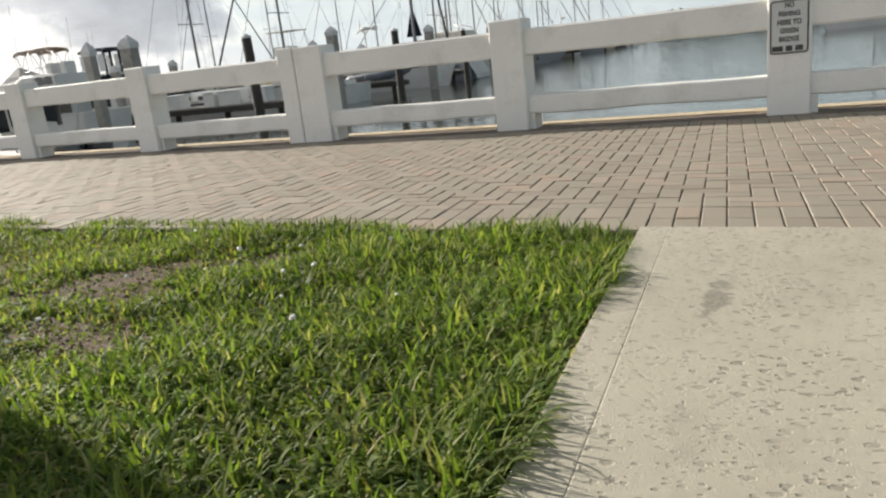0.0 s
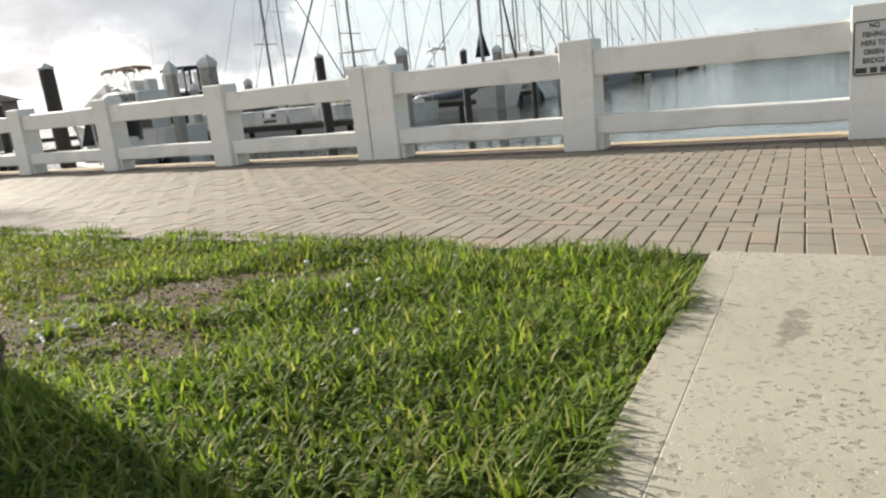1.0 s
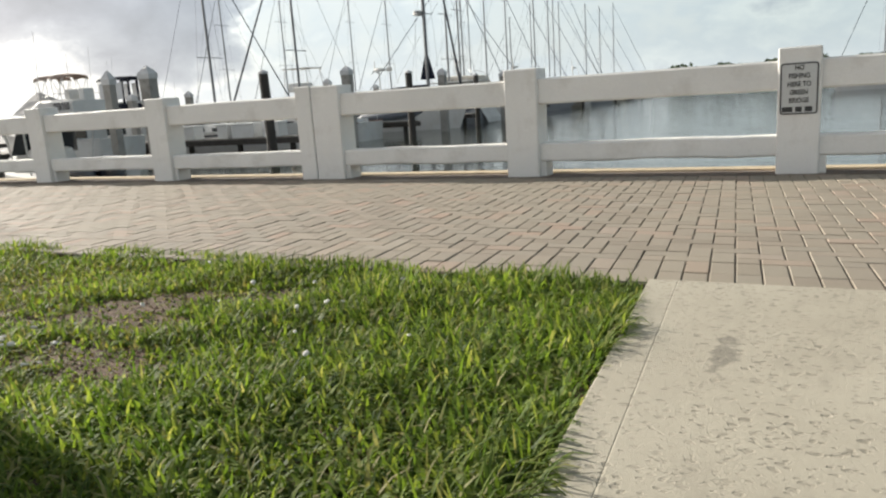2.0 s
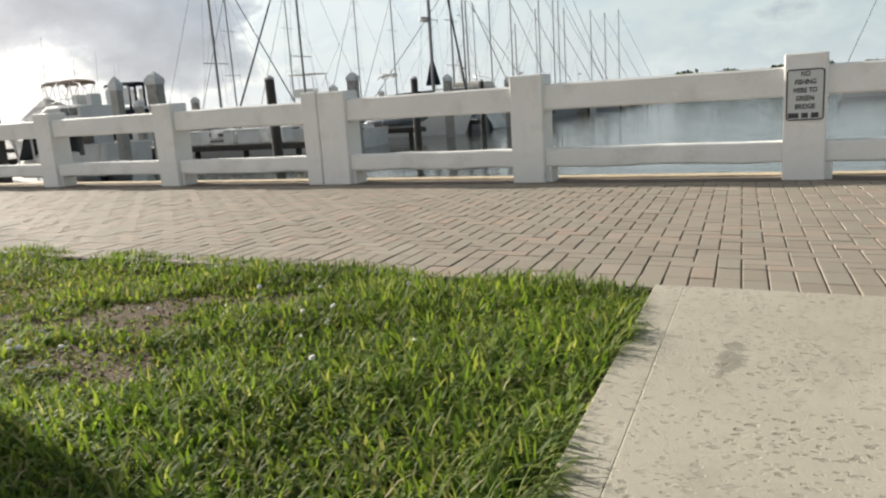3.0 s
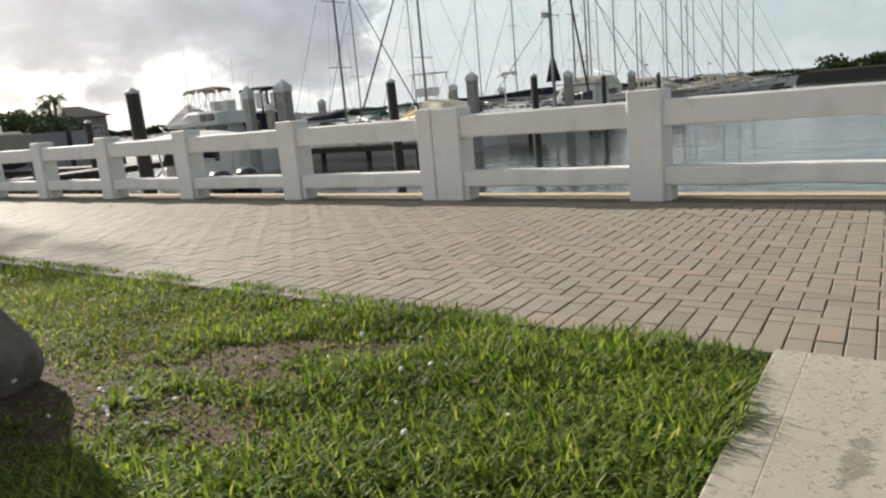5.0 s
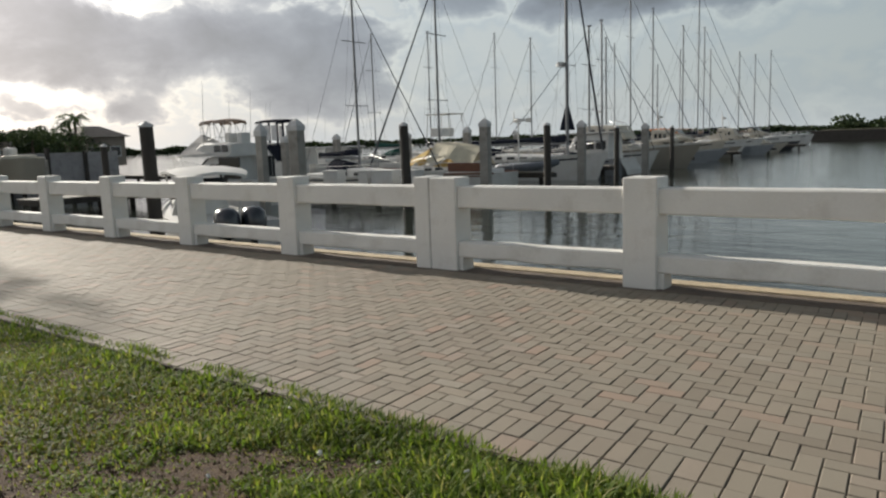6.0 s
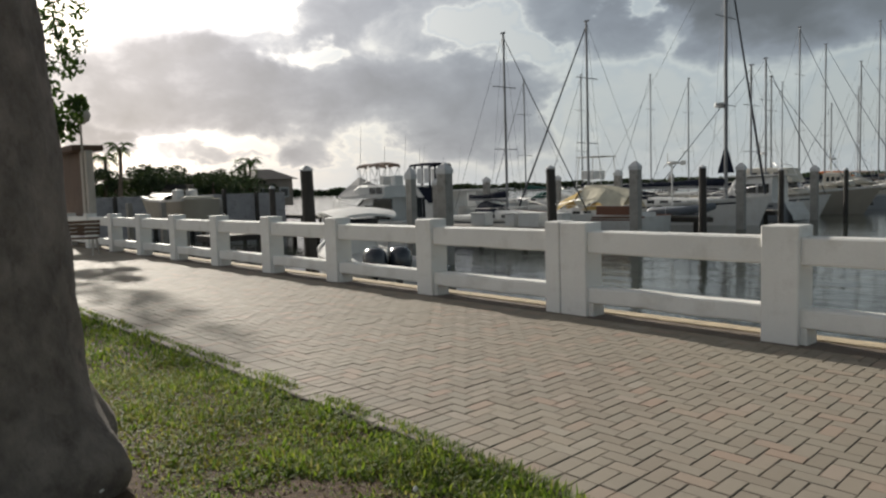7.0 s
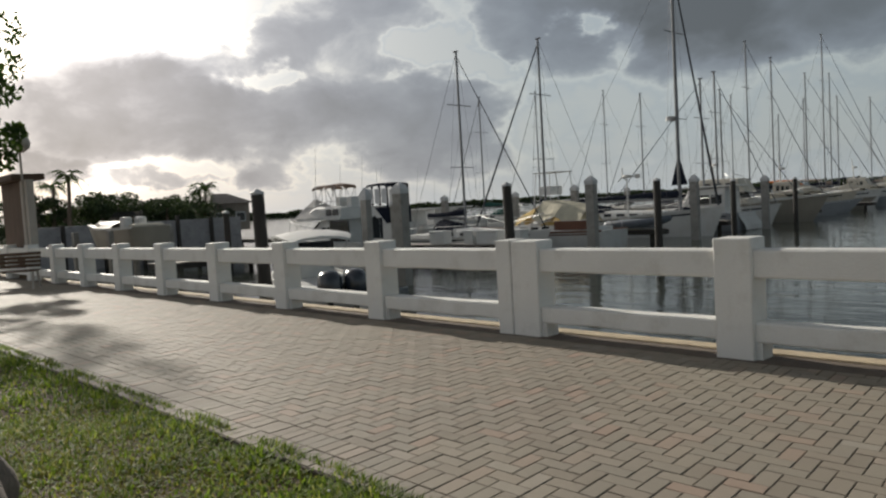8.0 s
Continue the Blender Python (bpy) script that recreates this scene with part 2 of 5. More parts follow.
M_DRYGRASS = blade_material("yellowed_grass", [(0.0, (0.100, 0.115, 0.026)), (0.5, (0.175, 0.178, 0.042)), (0.85, (0.235, 0.200, 0.080)), (1.0, (0.30, 0.24, 0.13))])
M_LEAF = blade_material("tree_leaves", [(0.0, (0.030, 0.060, 0.018)), (0.6, (0.055, 0.095, 0.03)), (1.0, (0.09, 0.13, 0.045))], 0.25)
M_FARLEAF = blade_material("distant_foliage", [(0.0, (0.035, 0.055, 0.030)), (0.6, (0.055, 0.080, 0.042)), (1.0, (0.085, 0.105, 0.06))], 0.1, 0.8)
M_BARK = material("smooth_grey_bark", (0.205, 0.170, 0.148), 0.85, vary=0.5, scale=7.0, fine=38, bump=1.0, grime=(0.085, 0.066, 0.056), stretch=(1, 1, 0.7))
M_BROWNBARK = material("brown_bark", (0.17, 0.13, 0.10), 0.9, vary=0.35, scale=6, fine=50, bump=0.7)
M_PILE = material("concrete_pile", (0.34, 0.325, 0.30), 0.85, vary=0.22, scale=2.0, fine=40, bump=0.3, grime=(0.17, 0.15, 0.13))
M_PILECAP = material("pale_pile_cap", (0.60, 0.60, 0.60), 0.6, vary=0.12, scale=6)
M_WOODPILE = material("dark_timber_pile", (0.055, 0.048, 0.042), 0.8, vary=0.35, scale=5, fine=60, bump=0.4, stretch=(1, 1, 0.2))
M_DOCK = material("grey_dock_planks", (0.30, 0.275, 0.245), 0.85, vary=0.3, scale=4, fine=60, bump=0.4, stretch=(0.3, 1, 1), pieces=0.15)
M_GEL = material("white_gelcoat", (0.70, 0.70, 0.685), 0.62, vary=0.08, scale=1.2, fine=30, bump=0.02, grime=(0.55, 0.53, 0.49), spec=0.15)
M_CREAM = material("cream_gelcoat", (0.58, 0.54, 0.46), 0.6, vary=0.10, scale=1.2, fine=30, bump=0.02, spec=0.2)
M_TAN = material("tan_hull_paint", (0.34, 0.31, 0.26), 0.4, vary=0.1, scale=1.0, fine=30, bump=0.03)
M_NAVY = material("navy_canvas", (0.018, 0.022, 0.035), 0.85, vary=0.2, scale=5, fine=200, bump=0.2, spec=0.04)
M_DARKHULL = material("charcoal_hull_paint", (0.06, 0.065, 0.075), 0.3, vary=0.1, bump=0.02)
M_BOTTOM = material("dark_antifouling", (0.035, 0.035, 0.04), 0.7, vary=0.3, bump=0.1)
M_TAUPE = material("taupe_canvas", (0.32, 0.25, 0.21), 0.9, vary=0.12, scale=5, fine=200, bump=0.2, spec=0.04)
M_COVER = material("pale_grey_canvas", (0.50, 0.49, 0.48), 0.85, vary=0.12, scale=4, fine=150, bump=0.3, spec=0.04)
M_CLEAR = material("clear_vinyl_panel", (0.66, 0.67, 0.68), 0.3, vary=0.1, bump=0.05)
M_TARP = material("pale_tarpaulin", (0.60, 0.56, 0.44), 0.7, vary=0.15, scale=2.5, fine=40, bump=0.5, spec=0.04)
M_YELLOW = material("faded_yellow_canvas", (0.52, 0.38, 0.15), 0.8, vary=0.15, scale=3, bump=0.3, spec=0.04)
M_GREENC = material("green_canvas", (0.03, 0.085, 0.075), 0.85, vary=0.2, bump=0.2, spec=0.04)
M_WOODTRIM = material("varnished_wood", (0.16, 0.06, 0.03), 0.4, vary=0.3, scale=4, fine=50, bump=0.1, stretch=(0.2, 1, 1))
M_ORANGE = material("orange_canvas", (0.50, 0.17, 0.06), 0.8, vary=0.15, bump=0.2, spec=0.04)
M_ALU = material("anodised_spar", (0.21, 0.215, 0.225), 0.5, 0.3, vary=0.12, scale=3, bump=0.03)
M_STEEL = material("stainless_steel", (0.62, 0.62, 0.61), 0.5, 0.35, vary=0.08, bump=0.0)
M_RIG = material("rigging_wire", (0.10, 0.10, 0.105), 0.5, 0.3, vary=0.1, bump=0.0)
M_JIB = material("furled_sail_cloth", (0.07, 0.075, 0.085), 0.85, vary=0.3, scale=3, bump=0.3, spec=0.04)
M_GLASS = glass_material("tinted_window")
M_OUTB = material("dark_engine_cowl", (0.035, 0.042, 0.055), 0.25, vary=0.15, bump=0.02, coat=0.4)
M_SIGNW = material("sign_sheet", (0.55, 0.56, 0.55), 0.45, vary=0.06, scale=6, bump=0.03)
M_SIGNK = material("sign_black", (0.035, 0.035, 0.035), 0.5, vary=0.1, bump=0.0)
M_WALLP = material("grey_sheet_pile", (0.36, 0.35, 0.36), 0.8, vary=0.18, scale=1.5, fine=25, bump=0.2, grime=(0.16, 0.15, 0.15))
M_HOUSE = material("stucco", (0.32, 0.27, 0.23), 0.9, vary=0.12, scale=1.5, bump=0.2)
M_ROOF = material("house_roof", (0.13, 0.112, 0.102), 0.85, vary=0.2, scale=2.0, bump=0.3)
M_BROWNP = material("brown_timber_panel", (0.12, 0.075, 0.05), 0.8, vary=0.3, scale=3, fine=40, bump=0.3, stretch=(1, 1, 0.3))
M_PALE = material("pale_painted_post", (0.46, 0.42, 0.37), 0.7, vary=0.12, scale=3, bump=0.15)
M_SHELL = material("white_petal", (0.75, 0.72, 0.68), 0.7, vary=0.1, bump=0.1)
M_LAND = material("far_land", (0.16, 0.15, 0.10), 0.95, vary=0.3, scale=0.05, fine=0.6, bump=0.1)


# ---- builders ----
def obj_of(name, bm, mat, parent=None, label="", smooth=False):
    me = bpy.data.meshes.new(name)
    bm.to_mesh(me)
    bm.free()
    if smooth:
        for p in me.polygons:
            p.use_smooth = True
    me.materials.append(mat)
    ob = new(name, me)
    if parent is not None:
        ob.parent = parent
    if label:
        ob["label"] = label
    return ob


def part(name, bm, mat, parent, label="", smooth=False):
    return obj_of(name, bm, mat, parent, label, smooth)


def thing(name, m, label, category, group="", kind=""):
    e = new(name)
    e.empty_display_size = 0.2
    e.matrix_world = m
    return tagged(e, label, category, group, kind)


def box(bm, lo, hi, bevel=0.0, segs=2):
    lo, hi = Vector(lo), Vector(hi)
    made = bmesh.ops.create_cube(bm, size=1.0, matrix=Matrix.Translation((lo + hi) / 2) @ Matrix.Diagonal((*(hi - lo), 1)))
    if bevel:
        edges = list({e for v in made["verts"] for e in v.link_edges})
        bmesh.ops.bevel(bm, geom=edges, offset=bevel, segments=segs, affect="EDGES", profile=0.6)
    return bm


def tube(bm, a, b, r0, r1=None, n=8):
    a, b = Vector(a), Vector(b)
    d = b - a
    m = Matrix.Translation((a + b) / 2) @ d.to_track_quat("Z", "Y").to_matrix().to_4x4()
    bmesh.ops.create_cone(bm, cap_ends=True, segments=n, radius1=r0, radius2=r0 if r1 is None else r1, depth=d.length, matrix=m)
    return bm


def loft(bm, rings, close_ring=True, caps=True):
    rows = [[bm.verts.new(p) for p in ring] for ring in rings]
    n = len(rows[0])
    for r0, r1 in zip(rows, rows[1:]):
        for i in range(n if close_ring else n - 1):
            j = (i + 1) % n
            try:
                bm.faces.new((r0[i], r0[j], r1[j], r1[i]))
            except ValueError:
                pass
    if caps:
        for r in (rows[0][::-1], rows[-1]):
            try:
                bm.faces.new(r)
            except ValueError:
                pass
    bmesh.ops.recalc_face_normals(bm, faces=bm.faces)
    return bm


def B():
    return bmesh.new()


def path_tube(bm, pts, radii, n=10):
    """A bent, tapering tube through points."""
    pts = [Vector(p) for p in pts]
    rings = []
    for i, p in enumerate(pts):
        d = (pts[min(i + 1, len(pts) - 1)] - pts[max(i - 1, 0)]).normalized()
        q = d.to_track_quat("Z", "Y")
        rings.append([p + q @ Vector((math.cos(2 * math.pi * k / n), math.sin(2 * math.pi * k / n), 0)) * radii[i] for k in range(n)])
    return loft(bm, rings)


def raw_mesh(name, verts, faces, mat, smooth=False):
    """A mesh from numpy arrays of points and of equally long faces."""
    me = bpy.data.meshes.new(name)
    nf, k = faces.shape
    me.vertices.add(len(verts))
    me.vertices.foreach_set("co", verts.astype(np.float32).ravel())
    me.loops.add(nf * k)
    me.loops.foreach_set("vertex_index", faces.astype(np.int32).ravel())
    me.polygons.add(nf)
    me.polygons.foreach_set("loop_start", np.arange(0, nf * k, k, dtype=np.int32))
    me.polygons.foreach_set("loop_total", np.full(nf, k, dtype=np.int32))
    me.update(calc_edges=True)
    me.materials.append(mat)
    me.polygons.foreach_set("use_smooth", np.full(nf, smooth))
    return new(name, me)


WATER_Z = -1.2
EDGE_Y = -3.83          # where the concrete walk meets the pavers
SKEW = 0.062            # the concrete walk leaves the railing's square by this slope
SLAB_X = 2.122          # the lawn's edge along the concrete walk
FALL = 0.0116           # the paved walk falls towards the seawall by this slope


def level(y):
    """The height of the ground: it rises gently from the seawall."""
    return FALL * min(-y, 12.0)


# ---- ground, water, seawall ----
bm = B()
loft(bm, [[(-400, y, -0.6), (500, y, -0.6), (500, y, level(y) - 0.030), (-400, y, level(y) - 0.030)] for y in (0.0, -12.0, -600.0)])
tagged(obj_of("ground", bm, M_SOIL), "brown soil under the lawn and the paved walk", "ground", kind="structure")
bm = B()
box(bm, (-4000, 0.4, WATER_Z - 2), (4000, 4500, WATER_Z))
tagged(obj_of("water", bm, M_WATER), "calm grey-green harbour water with soft ripples", "water", kind="structure")
cap = thing("seawall", pose(0, 0, 0), "weathered concrete seawall, its cap coloured shaded in front and sunlit behind", "seawall", kind="structure")
# railing shadow painted on the cap: dark front strip, sunlit pale strip behind
part("tread", box(B(), (-60, -0.045, -3), (40, 0.30, 0.004), 0.006), M_CAP_SHADE, cap, "front of the seawall cap, darkened as the railing's shadow")
part("lip", box(B(), (-60, 0.301, -3), (40, 0.50, 0.020), 0.012), M_CAP, cap, "pale sand-coloured lip, the sunlit part of the cap")
bm = B()
loft(bm, [[(-60, y, -0.3), (40, y, -0.3), (40, y, level(y) - 0.0075), (-60, y, level(y) - 0.0075)] for y in (EDGE_Y - 0.06, -0.02)])
tagged(obj_of("pavement_bed", bm, M_JOINT), "dark sand bed between the pavers", "pavement", kind="structure")

bm = B()
c, run = 0.005, 10.0
rows = []
for y, k in ((EDGE_Y, c), (EDGE_Y - c, 0.0), (EDGE_Y - run, 0.0)):
    x0, x1, z = SLAB_X - SKEW * (y - EDGE_Y), SLAB_X + 2.5 - SKEW * (y - EDGE_Y), level(y) + 0.004
    rows.append([(x0, y, z - 0.12), (x0, y, z - c), (x0 + c, y, z - k), (x0 + 0.115, y, z - k), (x0 + 0.118, y, z - k - 0.0012), (x0 + 0.121, y, z - k), (x1 - c, y, z - k), (x1, y, z - c), (x1, y, z - 0.12)])
loft(bm, rows)
tagged(obj_of("concrete_walk", bm, M_SLAB), "pale speckled concrete walk with stains beside the lawn", "walkway", kind="structure")


# ---- the railing ----
POSTS = [(7.30, 0.33), (4.87, 0.33), (2.44, 0.33), (0.0, 0.335), (-2.53, 0.58), (-4.90, 0.33), (-7.26, 0.33)]
POSTS += [(-9.50 - 2.28 * i, 0.33) for i in range(10)]
RAIL_Y0, RAIL_Y1 = 0.045, 0.25


def post(x, w):
    t = thing("railing_post", pose(x, 0, 0), "white painted concrete railing post with softly worn edges" if w < 0.5 else
              "wide white painted concrete railing post with a vertical crack", "railing post", "posts of the railing")
    if w < 0.5:
        part("shaft", box(B(), (0, 0, -0.02), (w, 0.30, 1.045), 0.022, 3), M_WHITE, t)
    else:
        part("shaft", box(B(), (0, 0, -0.02), (0.212, 0.30, 1.045), 0.018, 3), M_WHITE, t)
        part("shaft", box(B(), (0.219, 0.006, -0.02), (w, 0.30, 1.035), 0.018, 3), M_WHITE, t)
        # black filler between the two shafts: the gap's shade put in as colour
        part("crack", box(B(), (0.205, 0.03, 0.0), (0.226, 0.28, 1.0)), M_SIGNK, t, "black filler painted as the shade in the vertical gap")
    part("foot", box(B(), (w - 0.02, 0.05, -0.01), (w + 0.055, 0.26, 0.15), 0.012), M_WHITE, t)
    return t


rng = random.Random(4)
for x, w in POSTS:
    post(x, w)
for (xr, wr), (xl, wl) in zip(POSTS, POSTS[1:]):
    a, b = xl + wl - 0.01, xr + 0.01
    for name, lo, hi, sag in (("top_rail", 0.70, 0.945, 0.004), ("lower_rail", 0.150, 0.325, 0.008)):
        e = thing(name, pose(a, 0, 0), "white painted concrete rail between two posts", "rail", name + "s of the railing")
        bm = B()
        nseg = 6
        rings = []
        for i in range(nseg + 1):
            u = i / nseg
            dz = rng.uniform(-sag, sag) * (0 < i < nseg)
            dy = rng.uniform(-0.004, 0.004)
            y0, y1, z0, z1, c = RAIL_Y0 + dy, RAIL_Y1 + dy, lo + dz, hi + dz * 0.5, 0.016
            x = u * (b - a)
            rings.append([(x, y0 + c, z0), (x, y0, z0 + c), (x, y0, z1 - c), (x, y0 + c, z1), (x, y1 - c, z1), (x, y1, z1 - c), (x, y1, z0 + c), (x, y1 - c, z0)])
        part("bar", loft(bm, rings), M_WHITE, e)


# ---- the sign on a post ----
def text_mesh(words, size, mat, m, parent, name="lettering"):
    cu = bpy.data.curves.new(name, "FONT")
    cu.body, cu.size, cu.align_x, cu.align_y, cu.extrude, cu.offset = words, size, "CENTER", "CENTER", 0.0008, size * 0.03
    tmp = bpy.data.objects.new(name, cu)
    scene.collection.objects.link(tmp)
    me = bpy.data.meshes.new_from_object(tmp.evaluated_get(bpy.context.evaluated_depsgraph_get()))
    bpy.data.objects.remove(tmp)
    bpy.data.curves.remove(cu)
    me.materials.clear()
    me.materials.append(mat)
    ob = new(name, me)
    ob.parent = parent
    ob.matrix_local = m
    return ob


def rounded_plate(bm, w, h, r, y0, y1, inner=None):
    def ring(w, h, r):
        out = []
        for cx, cz, a0 in ((w / 2 - r, h / 2 - r, 0), (-w / 2 + r, h / 2 - r, 90), (-w / 2 + r, -h / 2 + r, 180), (w / 2 - r, -h / 2 + r, 270)):
            for k in range(5):
                a = radians(a0 + k * 22.5)
                out.append((cx + r * math.cos(a), cz + r * math.sin(a)))
        return out
    o = ring(w, h, r)
    if inner is None:
        return loft(bm, [[(x, y0, z) for x, z in o], [(x, y1, z) for x, z in o]])
    i = ring(w - 2 * inner, h - 2 * inner, max(r - inner, 0.004))
    return loft(bm, [[(x, y1, z) for x, z in o], [(x, y0, z) for x, z in o], [(x, y0, z) for x, z in i], [(x, y1, z) for x, z in i]], caps=False)


sign = thing("sign", pose(2.603, -0.004, 0.708), "grey-white metal no-fishing sign with a black border, fixed to a post", "sign")
part("plate", rounded_plate(B(), 0.288, 0.42, 0.03, -0.006, 0.003), M_SIGNW, sign)
part("border", rounded_plate(B(), 0.284, 0.416, 0.028, -0.0085, -0.0055, 0.011), M_SIGNK, sign, "black border line")
for k, (words, size) in enumerate((("NO", 0.058), ("FISHING", 0.058), ("HERE TO", 0.058), ("GREEN", 0.058), ("BRIDGE", 0.058))):
    text_mesh(words, size, M_SIGNK, pose(0, -0.0075, 0.168 - k * 0.066, 90, 0, 0) @ Matrix.Diagonal((0.76, 0.95, 1, 1)), sign)
for x0, x1 in ((-0.125, -0.045), (-0.024, 0.025), (0.046, 0.103)):
    part("bar", box(B(), (x0, -0.0085, -0.188), (x1, -0.005, -0.146)), M_SIGNK, sign, "illegible black print")


# ---- boats ----
def hull_rings(L, beam, free, depth, bow_rise=0.45, stern=0.8, n=14, full=0.62):
    """Half sections of a hull, stern to bow: (x, half beam, sheer height, keel height)."""
    out = []
    for i in range(n + 1):
        u = i / n
        b = stern + (1 - stern) * min(1, u / 0.4) if u < 0.4 else max(0.0, 1 - ((u - 0.4) / 0.6) ** (1 / (1 - full) * 0.9))
        z = free * (1 + 0.12 * (1 - u) ** 2 + bow_rise * u ** 2.2)
        k = -depth * (1 - max(0, (u - 0.72) / 0.28) ** 1.5)
        x = -L / 2 + L * u
        out.append((x, max(b * beam / 2, 0.02), z, k))
    return out


def hull(parent, L, beam, free, mat, depth=0.5, bow_rise=0.45, stern=0.8, rake=0.7, full=0.62, stripe=M_BOTTOM, trim=None, deck=M_GEL, cove=None):
    rings = hull_rings(L, beam, free, depth, bow_rise, stern, full=full)

    def section(r, low, high):
        x, b, z, k = r
        prof = [(0.0, k), (0.55, k * 0.75), (0.86, -0.02), (0.94, z * 0.45), (1.0, z)]
        u = (x + L / 2) / L
        flare = 0.75 if u > 0.6 else 1.0
        pts = []
        for w, h in prof[low:high]:
            lean = rake * max(0, (u - 0.7) / 0.3) ** 2 * (h / z if h > 0 else h * 0.5)
            ww = w if h >= z else w * (flare + (1 - flare) * max(0, h / z))
            pts.append((x + lean, ww * b, h))
        return pts
    for name, low, high, m in (("hull_side", 2, 5, mat), ("bottom", 0, 3, stripe)):
        bm = B()
        for side in (1, -1):
            rows = [[(x, side * (y * (1.012 if name == "bottom" and i == 2 else 1)), z + (0.17 if name == "bottom" and i == 2 else 0)) for i, (x, y, z) in enumerate(section(r, low, high))] for r in rings]
            loft(bm, rows, close_ring=False, caps=False)
        a = section(rings[0], low, high)
        bm.faces.new([bm.verts.new(p) for p in [(x, y, z) for x, y, z in a] + [(x, -y, z) for x, y, z in a[::-1]]])
        bmesh.ops.remove_doubles(bm, verts=bm.verts, dist=0.001)
        bmesh.ops.recalc_face_normals(bm, faces=bm.faces)
        part(name, bm, m, parent, smooth=True)
    bm = B()
    rows = []
    for r in rings:
        p = section(r, 4, 5)[0]
        rows.append([(p[0], p[1] * 0.985, p[2] - 0.04), (p[0], 0, p[2] + 0.02), (p[0], -p[1] * 0.985, p[2] - 0.04)])
    loft(bm, rows, close_ring=False, caps=False)
    part("deck", bm, deck, parent)
    bm = B()
    for side in (1, -1):
        rows = []
        for r in rings:
            p = section(r, 4, 5)[0]
            rows.append([(p[0], side * (p[1] + dy), p[2] + dz) for dy, dz in ((0.03, -0.05), (0.035, 0.03), (-0.03, 0.03), (-0.03, -0.05))])
        loft(bm, rows)
    part("rub_rail", bm, trim or mat, parent)
    if cove is not None:
        for side in (1, -1):
            bm = B()
            rows = []
            for r in rings[1:-1]:
                p, q = section(r, 4, 5)[0], section(r, 3, 4)[0]
                mid = [tuple(q[i] + (p[i] - q[i]) * u for i in range(3)) for u in (0.66, 0.78)]
                rows.append([(mid[0][0], side * (mid[0][1] + 0.012), mid[0][2]), (mid[1][0], side * (mid[1][1] + 0.012), mid[1][2])])
            loft(bm, rows, False, False)
            part("cove_stripe", bm, cove, parent, "thin coloured stripe along the hull")
    return rings


def sheer_at(rings, x):
    r = min(rings, key=lambda q: abs(q[0] - x))
    return r[1], r[2]


def cabin(parent, x0, x1, w0, w1, z0, h0, h1, mat, name="cabin", slope=0.35, windows=0, side_only=True):
    """A rounded deckhouse from x0 (aft) to x1 (fore)."""
    bm = B()
    rings = []
    for x, w, h in ((x0, w0, h0), (x0 + 0.08, w0, h0 + 0.03), (x1 - slope, w1, h1), (x1, w1 * 0.9, 0.06)):
        rings.append([(x, -w / 2, z0 - 0.1), (x, -w / 2 * 0.95, z0 + h * 0.8), (x, -w / 2 * 0.84, z0 + h), (x, 0, z0 + h * 1.06), (x, w / 2 * 0.84, z0 + h), (x, w / 2 * 0.95, z0 + h * 0.8), (x, w / 2, z0 - 0.1)])
    loft(bm, rings)
    ob = part(name, bm, mat, parent, smooth=False)
    for k in range(windows):
        u = (k + 0.5) / windows
        x = x0 + 0.2 + (x1 - slope - x0 - 0.3) * u
        w, h = w0 + (w1 - w0) * u, h0 + (h1 - h0) * u
        ww = (x1 - slope - x0 - 0.3) / windows * 0.62
        for s in (1, -1):
            part("window", box(B(), (x - ww / 2, s * w / 2 * 0.975 - 0.025, z0 + h * 0.28), (x + ww / 2, s * w / 2 * 0.975 + 0.025, z0 + h * 0.70), 0.012), M_GLASS, ob)
    return ob


def bimini(parent, x0, x1, w, z0, z1, mat, name="bimini", bow=0.06, side=False):
    bm = B()
    rings = []
    for i in range(7):
        u = i / 6
        z = z1 - bow * (2 * u - 1) ** 2
        x = x0 + (x1 - x0) * u
        rings.append([(x, w / 2 * c, z - (0.13 if abs(c) > 0.9 else 0.0) - 0.07 * c * c - th) for th, cs in ((0, (-1, -0.9, -0.4, 0, 0.4, 0.9, 1)), (0.025, (1, 0.9, 0.4, 0, -0.4, -0.9, -1))) for c in cs])
    loft(bm, rings)
    top = part(name, bm, mat, parent)
    for s in (1, -1):
        for xa, xb in ((x0 + 0.1, x0 + 0.1), (x1 - 0.1, x1 - 0.1), (x0 + 0.15, x1 - 0.3), (x1 - 0.15, x0 + 0.3)):
            part("pole", tube(B(), (xb, s * w * 0.47, z0), (xa, s * w * 0.49, z1 - 0.2), 0.016, n=6), M_STEEL, top)
    if side:
        for s in (1, -1):
            for u in (0.0, 0.34, 0.68):
                xa = x0 + (x1 - x0) * u
                part("curtain", box(B(), (xa + 0.02, s * w * 0.485 - 0.01, z0 + 0.05), (xa + (x1 - x0) * 0.10, s * w * 0.485 + 0.01, z1 - 0.2)), mat, top)
    return top


